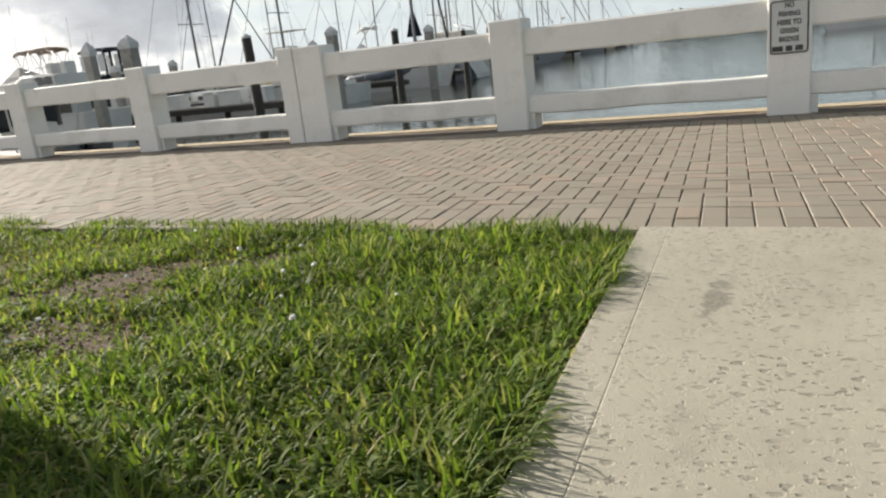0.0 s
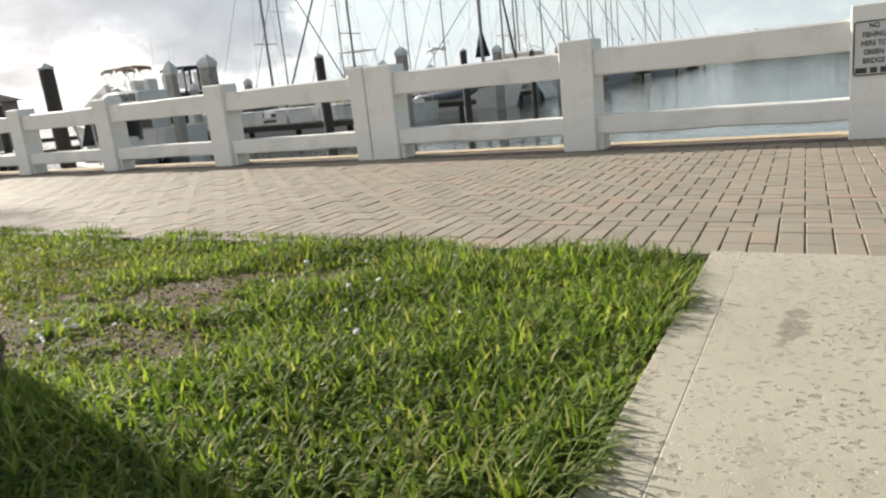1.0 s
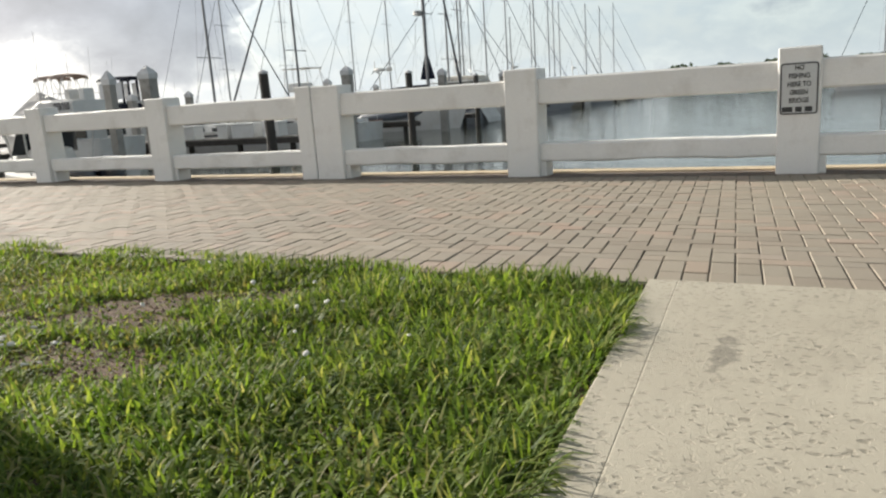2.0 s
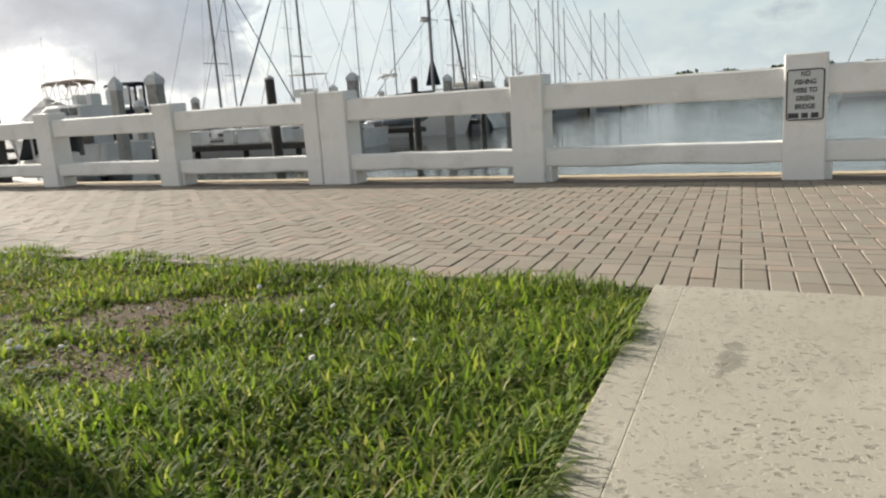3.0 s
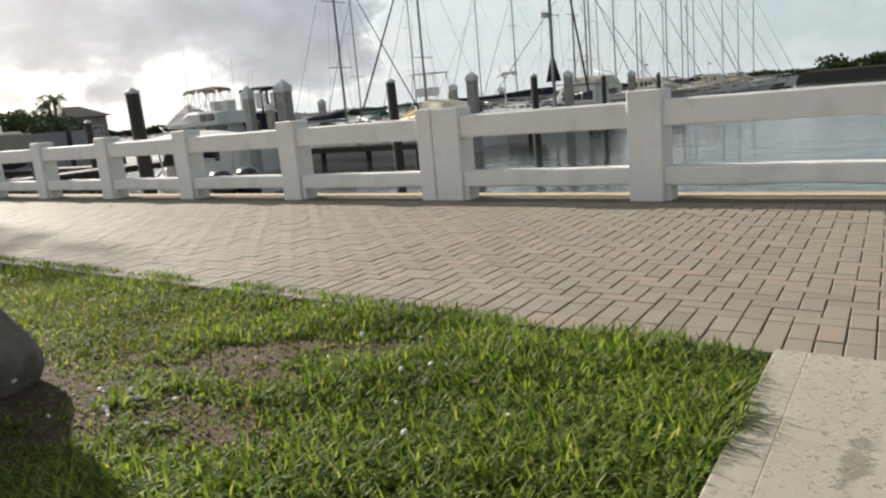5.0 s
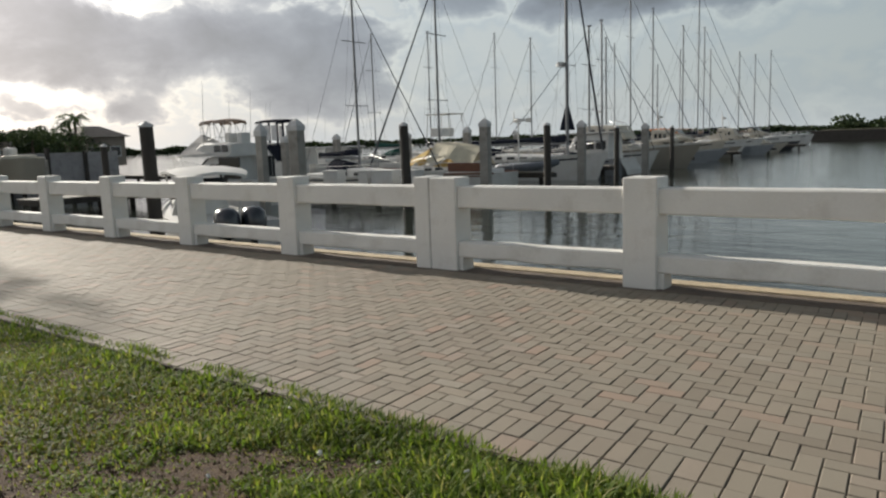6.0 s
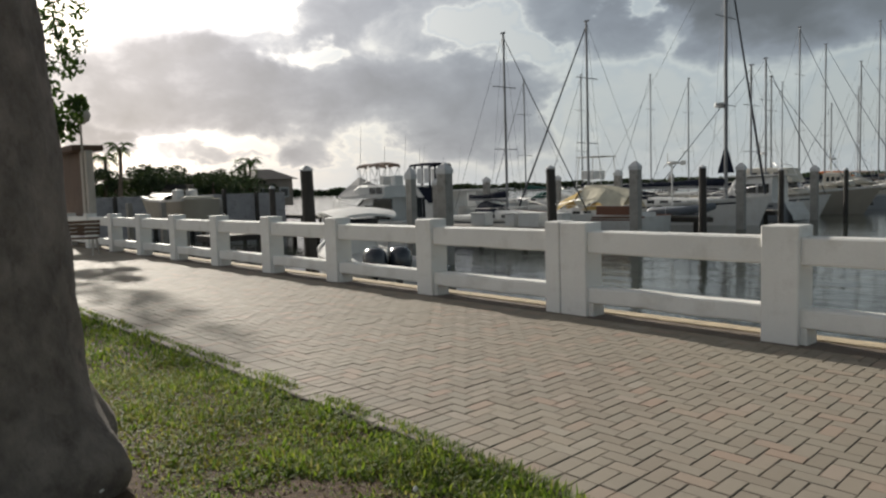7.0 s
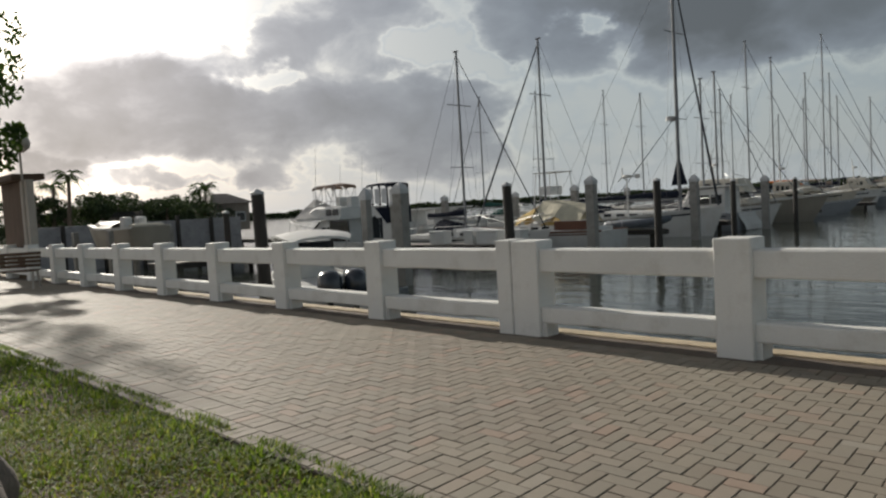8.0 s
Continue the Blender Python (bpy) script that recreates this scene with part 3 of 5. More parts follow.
def spar_boat(m, L=10.0, beam=3.2, free=1.0, mast_x=0.8, mast_top=13.0, hull_mat=M_GEL, cover=M_NAVY, label="", trim=None, jib=M_JIB,
              jib_r=0.032, boom=True, ports=4, mizzen=None, spreaders=2, radar=False, bimini_mat=None, stripe=M_BOTTOM, mast_r=0.075, deck=M_GEL, cove=M_NAVY):
    t = thing("sailboat", m, label, "sailboat", "boats in the marina")
    rings = hull(t, L, beam, free, hull_mat, 0.55, trim=trim, stripe=stripe, deck=deck, cove=cove)
    zd = free * 1.03
    cabin(t, -L * 0.16, L * 0.26, beam * 0.62, beam * 0.42, zd, 0.52, 0.36, deck, windows=ports)
    part("coaming", box(B(), (-L * 0.42, -beam * 0.33, zd - 0.05), (-L * 0.16, beam * 0.33, zd + 0.24), 0.06), deck, t)
    part("sprayhood", loft(B(), [[(-L * 0.20, beam * 0.3 * math.cos(a), zd + 0.4 + 0.62 * math.sin(a)) for a in np.linspace(0, math.pi, 9)],
                                 [(-L * 0.10, beam * 0.3 * math.cos(a), zd + 0.4 + 0.42 * math.sin(a)) for a in np.linspace(0, math.pi, 9)],
                                 [(-L * 0.05, beam * 0.28 * math.cos(a), zd + 0.4 + 0.10 * math.sin(a)) for a in np.linspace(0, math.pi, 9)]]), cover, t)
    top = mast_top
    mast = part("mast", tube(B(), (mast_x, 0, zd), (mast_x, 0, top), mast_r, mast_r * 0.75, 10), M_ALU, t, smooth=False)
    for k in range(spreaders):
        z = zd + (top - zd) * ((k + 1) / (spreaders + 1) + 0.05)
        part("spreader", box(B(), (mast_x - 0.03, -beam * 0.30, z - 0.02), (mast_x + 0.03, beam * 0.30, z + 0.02), 0.008), M_ALU, mast)
    part("masthead", box(B(), (mast_x - 0.18, -0.05, top), (mast_x + 0.12, 0.05, top + 0.09), 0.02), M_ALU, mast)
    if radar:
        part("radar_dome", tube(B(), (mast_x - 0.4, 0, radar), (mast_x - 0.4, 0, radar + 0.25), 0.3, 0.26, 14), M_GEL, mast)
        part("bracket", box(B(), (mast_x - 0.4, -0.06, radar - 0.06), (mast_x, 0.06, radar)), M_ALU, mast)
    if boom:
        e = -L * 0.33
        part("boom", tube(B(), (mast_x, 0, zd + 1.05), (e, 0, zd + 1.12), 0.07, n=8), M_ALU, t)
        n = 9
        part("sail_cover", loft(B(), [[(mast_x + (e - mast_x) * u, (0.17 - 0.07 * u) * math.cos(a), zd + 1.17 + (0.40 - 0.26 * u + 0.03 * math.sin(9 * u)) * (0.5 + 0.5 * math.sin(a))) for a in np.linspace(0, 2 * math.pi, 9)[:-1]] for u in np.linspace(0, 1, n)]), cover, t)
    fx = L / 2 + 0.35
    fz = sheer_at(rings, L / 2)[1] + 0.1
    part("forestay", tube(B(), (fx, 0, fz), (mast_x, 0, top - 0.2), jib_r, jib_r * 0.55, 8), jib, t, "dark furled jib on the forestay")
    part("backstay", tube(B(), (-L / 2, 0, free), (mast_x, 0, top), 0.009, n=5), M_RIG, t)
    for s in (1, -1):
        for xo, zt in ((0.0, top - 0.1), (-0.5, zd + (top - zd) * 0.55)):
            part("shroud", tube(B(), (mast_x + xo, s * beam * 0.46, zd), (mast_x, s * 0.06, zt), 0.006, n=5), M_RIG, t)
        b = beam * 0.48
        part("guard_wire", tube(B(), (-L * 0.46, s * b * 0.85, free + 0.62), (L * 0.18, s * b * 0.9, free + 0.72), 0.015, n=5), M_STEEL, t)
        for u in (-0.46, -0.3, -0.14, 0.02, 0.18):
            part("stanchion", tube(B(), (L * u, s * b * 0.88, free), (L * u, s * b * 0.88, free + 0.68), 0.015, n=5), M_STEEL, t)
        part("pulpit", path_tube(B(), [(L * 0.18, s * b * 0.9, free + 0.72), (L * 0.36, s * b * 0.6, free + 0.95), (L * 0.5 + 0.3, 0, free + 1.15)], [0.018] * 3, 6), M_STEEL, t)
    if bimini_mat:
        bimini(t, -L * 0.46, -L * 0.22, beam * 0.75, zd + 0.2, zd + 2.0, bimini_mat)
    if mizzen:
        part("mizzen_mast", tube(B(), (-L * 0.34, 0, zd), (-L * 0.34, 0, mizzen), 0.055, 0.04, 8), M_ALU, t)
    return t


def cruiser(m, L=10.5, beam=3.6, free=1.15, label="", canopy=M_TAUPE, two=True, hull_mat=M_GEL, house=M_GEL, fly=True, enclosed=False, wheelhouse=False):
    t = thing("motor_yacht", m, label, "motor yacht", "boats in the marina")
    hull(t, L, beam, free, hull_mat, 0.5, bow_rise=0.55, stern=0.92, rake=1.1, trim=M_STEEL if hull_mat is M_GEL else None, deck=house)
    zd = free * 1.08
    c = cabin(t, -L * 0.20, L * 0.22, beam * 0.80, beam * 0.62, zd, 1.15, 1.1, house, windows=2 if two else 3, slope=1.5)
    part("windscreen", loft(B(), [[(L * 0.22 - 1.42, y * beam * 0.30, zd + 1.08) for y in (-1, 1)], [(L * 0.22 - 0.62, y * beam * 0.29, zd + 0.60) for y in (-1, 1)]], False, False), M_GLASS, c)
    ends = (-L * 0.27, L * 0.30) if two else (-L * 0.36, L * 0.10)
    part("overhang", loft(B(), [[(x, -w, z), (x, -w, z + 0.10), (x, w, z + 0.10), (x, w, z)] for x, w, z in ((ends[0], beam * 0.42, zd + 1.14), (ends[1] - 0.5, beam * 0.42, zd + 1.14), (ends[1], beam * 0.30, zd + 1.12))]), house, t)
    for s in (1, -1):
        part("strut", tube(B(), (-L * 0.34, s * beam * 0.40, zd), (-L * 0.34, s * beam * 0.40, zd + 1.15), 0.03, n=6), M_STEEL, t)
        part("side_rail", path_tube(B(), [(-L * 0.1, s * beam * 0.47, free + 0.75), (L * 0.3, s * beam * 0.36, free + 1.05), (L * 0.5 + 0.4, 0, free + 1.35)], [0.018] * 3, 6), M_STEEL, t)
        for u in (0.0, 0.12, 0.24, 0.36):
            bb = beam * (0.48 - 0.35 * max(0, u - 0.1))
            part("stanchion", tube(B(), (L * u, s * bb, free * 1.1), (L * u, s * bb * 0.95, free + 0.78 + u * 0.9), 0.015, n=5), M_STEEL, t)
    zf = zd + 1.24
    if fly and two:
        f = part("flybridge", loft(B(), [[(x, -w, zf), (x, -w * 1.03, zf + h * 0.8), (x, -w * 0.92, zf + h), (x, w * 0.92, zf + h), (x, w * 1.03, zf + h * 0.8), (x, w, zf)] for x, w, h in
                                         ((-1.95, beam * 0.37, 0.46), (-0.6, beam * 0.37, 0.55), (0.3, beam * 0.35, 0.55), (1.3, beam * 0.26, 0.20))]), house, t)
        part("windscreen_cover", loft(B(), [[(x, y * beam * 0.39, zf + 0.02) for x, y in ((-0.55, -1), (2.3, -0.85), (2.3, 0.85), (-0.55, 1))],
                                            [(x, y * beam * 0.20, zf + 0.58) for x, y in ((0.75, -1), (1.65, -1), (1.65, 1), (0.75, 1))],
                                            [(x, y * 0.06, zf + 0.96) for x, y in ((1.35, -1), (1.47, -1), (1.47, 1), (1.35, 1))]]), M_COVER, f, "pale grey canvas cover over the windscreen")
        for s in (1, -1):
            for k in range(2):
                part("window", box(B(), (-1.75 + 0.55 * k, s * beam * 0.378 - 0.03, zf + 0.10), (-1.30 + 0.55 * k, s * beam * 0.378 + 0.03, zf + 0.42), 0.012), M_GLASS, f)
            # the open side is a dark sheet that stands in for the shade within
            part("saloon_opening", box(B(), (-2.6, s * beam * 0.402 - 0.03, zd + 0.10), (-1.1, s * beam * 0.402 + 0.03, zd + 1.10), 0.012), M_GLASS, c, "dark sheet painted as the shade inside the open cockpit side")
            part("fly_rail", path_tube(B(), [(-1.95, s * beam * 0.37, zf + 0.76), (-0.9, s * beam * 0.38, zf + 0.80), (-0.1, s * beam * 0.34, zf + 0.66)], [0.02] * 3, 6), M_STEEL, f)
        for x in (-1.7, -0.75):
            part("helm_seat", box(B(), (x, -0.45, zf + 0.45), (x + 0.35, 0.1, zf + 0.98), 0.07), house, f)
        bimini(t, -1.25, -0.27, beam * 0.50, zf + 0.50, zf + 1.66, canopy, bow=0.07)
        bimini(t, -0.13, 0.80, beam * 0.50, zf + 0.50, zf + 1.64, canopy, bow=0.07)
    elif fly:
        f = part("flybridge", loft(B(), [[(x, -w, zf), (x, -w * 1.04, zf + h), (x, w * 1.04, zf + h), (x, w, zf)] for x, w, h in
                                         ((-L * 0.20, beam * 0.36, 0.22), (-L * 0.06, beam * 0.36, 0.45), (L * 0.02, beam * 0.30, 0.60), (L * 0.20, beam * 0.20, 0.05))]), house, t)
        part("wind_deflector", loft(B(), [[(L * 0.05, y * beam * 0.28, zf + 0.55) for y in (-1, 1)], [(L * 0.0, y * beam * 0.30, zf + 0.95) for y in (-1, 1)]], False, False), M_GLASS, f)
        part("seat", box(B(), (-L * 0.12, -0.5, zf + 0.5), (-L * 0.06, 0.5, zf + 0.95), 0.06), house, f)
    if two or canopy is None:
        pass
    else:
        bimini(t, -L * 0.42, -L * 0.08, beam * 0.84, zf - 0.9 if enclosed else zf + 0.3, zf + (1.50 if enclosed else 1.7), canopy, side=True)
    if enclosed:
        for s in (1, -1):
            part("canvas_side", box(B(), (-L * 0.42, s * beam * 0.43 - 0.012, zd - 0.2), (-L * 0.10, s * beam * 0.43 + 0.012, zf - 0.15)), canopy, t, "dark canvas cockpit enclosure")
        part("canvas_back", box(B(), (-L * 0.425, -beam * 0.43, zd - 0.2), (-L * 0.42 + 0.01, beam * 0.43, zf - 0.15)), canopy, t)
    if wheelhouse:
        w = cabin(t, -L * 0.10, L * 0.16, beam * 0.66, beam * 0.58, zd + 1.2, 0.95, 0.9, house, name="wheelhouse", slope=0.5, windows=3)
        for y in (-0.62, 0.0, 0.62):
            part("window", loft(B(), [[(L * 0.16 - 0.44 + 0.03, (y + e) * beam * 0.28, zd + 1.95) for e in (-0.25, 0.25)], [(L * 0.16 - 0.15 + 0.03, (y + e) * beam * 0.28, zd + 1.45) for e in (-0.25, 0.25)]], False, False), M_GLASS, w)
        part("radar_mast", tube(B(), (-L * 0.05, 0, zd + 2.1), (-L * 0.07, 0, zd + 4.2), 0.06, 0.04, 8), M_GEL, t)
        part("radar_dome", tube(B(), (-L * 0.04, 0, zd + 3.2), (-L * 0.04, 0, zd + 3.4), 0.28, 0.24, 12), M_GEL, t)
    part("antenna", tube(B(), (L * 0.02, beam * 0.36, zf + 0.4), (-L * 0.05, beam * 0.42, zf + 3.4), 0.016, 0.008, 5), M_GEL, t)
    part("antenna", tube(B(), (L * 0.06, -beam * 0.33, zf + 0.4), (L * 0.05, -beam * 0.36, zf + 2.6), 0.016, 0.008, 5), M_GEL, t)
    return t


def runabout(m, L=7.0, beam=2.5, label=""):
    t = thing("motorboat", m, label, "motorboat", "boats in the marina")
    hull(t, L, beam, 0.75, M_GEL, 0.4, bow_rise=0.5, stern=0.95, rake=0.8)
    part("console", box(B(), (-0.5, -0.5, 0.5), (0.3, 0.5, 1.45), 0.12), M_GEL, t)
    part("cuddy", loft(B(), [[(x, -w, 0.75), (x, -w * 0.8, 0.75 + h), (x, w * 0.8, 0.75 + h), (x, w, 0.75)] for x, w, h in ((0.4, 0.9, 0.55), (1.2, 0.85, 0.5), (2.6, 0.45, 0.15))]), M_GEL, t)
    rings = []
    for i in range(9):
        u = i / 8
        x, w, z = -1.7 + 3.2 * u, 1.05 - 0.22 * (2 * u - 1) ** 4, 2.12 + 0.16 * math.sin(math.pi * u)
        rings.append([(x, w * c, z - 0.12 * c * c - th) for th, cs in ((0, (-1, -0.6, 0, 0.6, 1)), (0.07, (1, 0.6, 0, -0.6, -1))) for c in cs])
    top = part("hardtop", loft(B(), rings), M_GEL, t, "white moulded hard top")
    for s in (1, -1):
        for x in (-1.3, 0.9):
            part("pole", tube(B(), (x * 0.7, s * 0.75, 0.7), (x, s * 0.85, 2.05), 0.03, n=6), M_STEEL, top)
    part("windscreen", loft(B(), [[(0.45, y * 0.85, 1.3) for y in (-1, 1)], [(0.0, y * 0.75, 1.9) for y in (-1, 1)]], False, False), M_GLASS, t)
    for y in (-0.34, 0.34):
        o = part("outboard", loft(B(), [[(-L / 2 - 0.30 + rx * math.cos(a), y + ry * math.sin(a), z) for a in np.linspace(0, 2 * math.pi, 13)[:-1]] for z, rx, ry in
                                        ((0.50, 0.24, 0.18), (0.60, 0.42, 0.30), (0.88, 0.46, 0.33), (1.12, 0.42, 0.31), (1.24, 0.30, 0.22), (1.28, 0.12, 0.08))]), M_OUTB, t, "dark blue-black outboard engine", smooth=True)
        part("leg", box(B(), (-L / 2 - 0.36, y - 0.07, -0.5), (-L / 2 - 0.14, y + 0.07, 0.66), 0.03), M_OUTB, o)
    return t


def at_slip(bow_x, y, L, bow_right=True, z=WATER_Z, turn=0.0):
    """The pose of a boat in a slip: which end points to the open water, and where that end lies."""
    return pose(bow_x - L / 2, y, z, 0, 0, turn + (0 if bow_right else 180))


# nearest: motorboat by the seawall, stern towards the railing
runabout(pose(-16.0, 6.55, WATER_Z - 0.1, 0, 0, 158), 7.0, 2.4, "white motorboat with a hard top and twin dark outboard engines")
cruiser(pose(-27.3, 15.6, WATER_Z, 0, 0, 180), 7.2, 2.5, 1.07, "white flybridge cruiser under two taupe bimini tops", M_TAUPE, True)
navy_boat = cruiser(pose(-36.3, 25.4, WATER_Z, 0, 0, 180), 6.6, 2.2, 1.55, "white sport cruiser with a navy canvas cockpit enclosure", M_NAVY, False, enclosed=True, fly=False)


for s in (1, -1):
    for x in (-2.62, -1.92, -1.22):
        part("clear_panel", box(B(), (x, s * 0.91 - 0.012, 3.05), (x + 0.52, s * 0.91 + 0.012, 4.02), 0.008), M_CLEAR, navy_boat, "clear vinyl window in the canopy")
    part("side_wing", loft(B(), [[(x, s * 1.0 + dy, z) for x, z in ((-0.6, 2.9), (-1.3, 2.9), (-3.2, 1.1), (-0.6, 1.1))] for dy in (-0.03, 0.03)]), M_GEL, navy_boat, "white sloping wing beside the cockpit")
    part("wing_window", loft(B(), [[(x, s * 1.0 + dy, z) for x, z in ((-0.75, 2.3), (-1.5, 2.25), (-1.85, 1.9), (-0.75, 1.9))] for dy in (-0.04, 0.04)]), M_GLASS, navy_boat)


def lift_boat(m, k):
    t = thing("motorboat", m, "tan-hulled open motorboat raised on a boat lift", "motorboat", "boats in the marina")
    hull(t, 6.2 * k, 2.5 * k, 1.05 * k, M_TAN, 0.5 * k, bow_rise=0.35, stern=0.9, rake=0.9 * k, trim=M_GEL, deck=M_CREAM)
    part("foredeck", loft(B(), [[(k * x, k * w * c, k * (1.15 + h * (1 - c * c))) for c in (-1, -0.6, 0, 0.6, 1)] for x, w, h in ((-0.4, 1.0, 0.4), (1.0, 0.9, 0.42), (2.5, 0.4, 0.5))], False, False), M_CREAM, t)
    part("windscreen", loft(B(), [[(-0.3 * k, 0.95 * c * k, 1.6 * k) for c in (-1, 0, 1)], [(-0.9 * k, 0.85 * c * k, 2.05 * k) for c in (-1, 0, 1)]], False, False), M_GLASS, t)
    for y in (-0.5, 0.35):
        part("seat", box(B(), (-1.9 * k, y * k, 1.0 * k), (-1.3 * k, (y + 0.5) * k, 1.75 * k), 0.10), M_GEL, t)
    part("sun_pad", box(B(), (-2.95 * k, -0.9 * k, 0.95 * k), (-2.3 * k, 0.9 * k, 1.35 * k), 0.10), M_CREAM, t)
    for x in (-2.0 * k, 2.0 * k):
        for s in (1, -1):
            part("lift_post", box(B(), (x - 0.1, s * 1.75 * k - 0.1, -2.5), (x + 0.1, s * 1.75 * k + 0.1, 0.72), 0.02), M_PILE, t)


lift_boat(pose(-26.0, 4.75, 0.55, 0, 0, 187), 0.68)

spar_boat(at_slip(-19.5, 22.2, 9.5), 9.5, 2.9, 0.85, -0.25, 10.7, label="white sailboat with a navy sail cover", cover=M_NAVY, ports=3)
s1 = at_slip(-17.7, 26.0, 9.2, False)
tarp_boat = spar_boat(s1, 9.2, 3.0, 0.85, -0.3, 11.3, label="white sailboat with wooden trim under a pale boom tarpaulin", trim=M_WOODTRIM, cover=M_YELLOW, cove=M_WOODTRIM, boom=False, jib_r=0.06, radar=False)
rings = []
for i in range(11):
    u = i / 10
    x = -0.2 - 3.0 * u
    sag = 0.14 * math.sin(3 * math.pi * u) + 0.05 * math.sin(11 * u)
    rings.append([(x, 1.15 * c, 2.62 - 0.35 * u ** 2 - abs(c) ** 1.3 * (0.95 + sag * (1 if c > 0 else -0.6)) - th) for th, cs in ((0, (-1, -0.66, -0.33, 0, 0.33, 0.66, 1)), (0.02, (1, 0.66, 0.33, 0, -0.33, -0.66, -1))) for c in cs])
part("boom_tarpaulin", loft(B(), rings), M_TARP, tarp_boat, "pale sagging tarpaulin over the boom")
part("bow_awning", loft(B(), [[(0.1 + 1.5 * u, 0.75 * c * (1 - 0.4 * u), 2.35 - 0.6 * u - 0.5 * c * c) for c in (-1, -0.5, 0, 0.5, 1)] for u in (0, 0.5, 1)], False, False), M_YELLOW, tarp_boat, "faded yellow awning")
part("wood_rail", box(B(), (-4.3, 1.30, 1.05), (-1.8, 1.35, 1.5), 0.02), M_WOODTRIM, tarp_boat, "dark red-brown cockpit boards")

M_GREYHULL = material("grey_hull_paint", (0.36, 0.38, 0.41), 0.3, vary=0.1, bump=0.02)
s3 = spar_boat(at_slip(-16.65, 34.6, 12.0), 12.0, 3.8, 1.15, 4.0, 16.3, label="large white sailboat with a black awning at its mast", cover=M_NAVY, radar=6.9, jib_r=0.075, spreaders=2, mast_r=0.12, ports=5)
part("mast_awning", loft(B(), [[(4.0 + 0.52 * c, 0.02 * k, 3.05) for c, k in ((-1, -1), (1, -1), (1, 1), (-1, 1))], [(4.0 + 0.08 * c, 0.02 * k, 4.6) for c, k in ((-1, -1), (1, -1), (1, 1), (-1, 1))]]), M_NAVY, s3, "black triangular sail bag")
s4 = spar_boat(at_slip(-17.1, 40.2, 10.0, False), 10.0, 3.3, 1.0, -2.2, 9.9, hull_mat=M_GREYHULL, label="grey-hulled sailboat with a white reverse transom", cover=M_NAVY)
part("transom", loft(B(), [[(-5.0 - dx, 1.28 * c, z) for c in (-1, -0.5, 0, 0.5, 1)] for dx, z in ((0.5, 0.05), (0.42, 0.35), (0.12, 0.8), (0.0, 1.1))], False, False), M_GEL, s4, "white scooped transom")
house4 = cabin(s4, -4.1, -0.6, 2.3, 1.9, 1.0, 1.75, 1.65, M_GEL, name="pilothouse", slope=0.9)
for x0, x1 in ((-3.9, -3.2), (-3.05, -2.3), (-2.15, -1.7)):
    for s in (1, -1):
        part("window", box(B(), (x0, s * 1.10 - 0.04, 1.75), (x1, s * 1.10 + 0.04, 2.32), 0.02), M_GLASS, house4)
part("hardtop", box(B(), (-4.6, -1.25, 2.80), (-1.2, 1.25, 2.90), 0.04), M_GEL, house4)
for s in (1, -1):
    part("arch", path_tube(B(), [(-4.7, s * 1.2, 1.1), (-4.9, s * 1.15, 2.4), (-4.4, s * 1.0, 3.4), (-3.9, s * 0.5, 3.6)], [0.03] * 4, 6), M_STEEL, s4)
cruiser(at_slip(-16.2, 49.0, 13.0), 13.0, 4.1, 1.15, "tan-hulled trawler yacht with a cream deckhouse and bow rail", None, False, hull_mat=M_TAN, house=M_CREAM, fly=False, wheelhouse=True)
spar_boat(at_slip(-17.6, 45.2, 11.0), 11.0, 3.3, 1.0, 1.8, 11.0, label="white sailboat behind a trawler yacht")
# mast's place across, hull's length, mast top, hull, canvas
FAR = [(57, -26.4, 10.5, 10.1, M_GEL, M_GREENC), (63, -26.6, 10.5, 15.0, M_GEL, M_NAVY), (69, -26.7, 12.0, 14.1, M_CREAM, M_NAVY), (76, -26.0, 11.0, 13.0, M_GEL, M_ORANGE),
       (83, -26.6, 12.0, 18.0, M_GEL, M_NAVY), (91, -28.5, 11.0, 14.6, M_DARKHULL, M_TAUPE), (99, -30.2, 10.5, 12.6, M_GEL, M_NAVY), (105, -28.0, 10.5, 12.5, M_GEL, M_NAVY),
       (118, -29.2, 11.0, 13.2, M_GEL, M_TAUPE), (128, -29.3, 11.0, 14.5, M_GEL, M_NAVY)]
for k, (y, mx, L, top, hm, cv) in enumerate(FAR):
    spar_boat(pose(mx + 0.8, y, WATER_Z), L, 3.4, 1.2, -0.8, top + 1.2, hull_mat=hm, cover=cv, label="moored sailboat with a bare mast and folded sails", bimini_mat=cv if k % 2 else None)
for k, (y, L, hm) in enumerate(((57.8, 7.5, M_GREYHULL), (63.5, 7.5, M_GREYHULL), (70.0, 8.0, M_TAN), (77.5, 8.0, M_GREYHULL), (86.5, 8.0, M_CREAM), (96.5, 8.5, M_DARKHULL))):
    cruiser(at_slip(-17.6 - 0.7 * (k % 3), y, L), L, 2.6, 0.72, "small motor yacht with its bow to the open water", None, False, hull_mat=hm, house=M_CREAM, fly=k % 2 == 1, wheelhouse=k % 3 == 0)
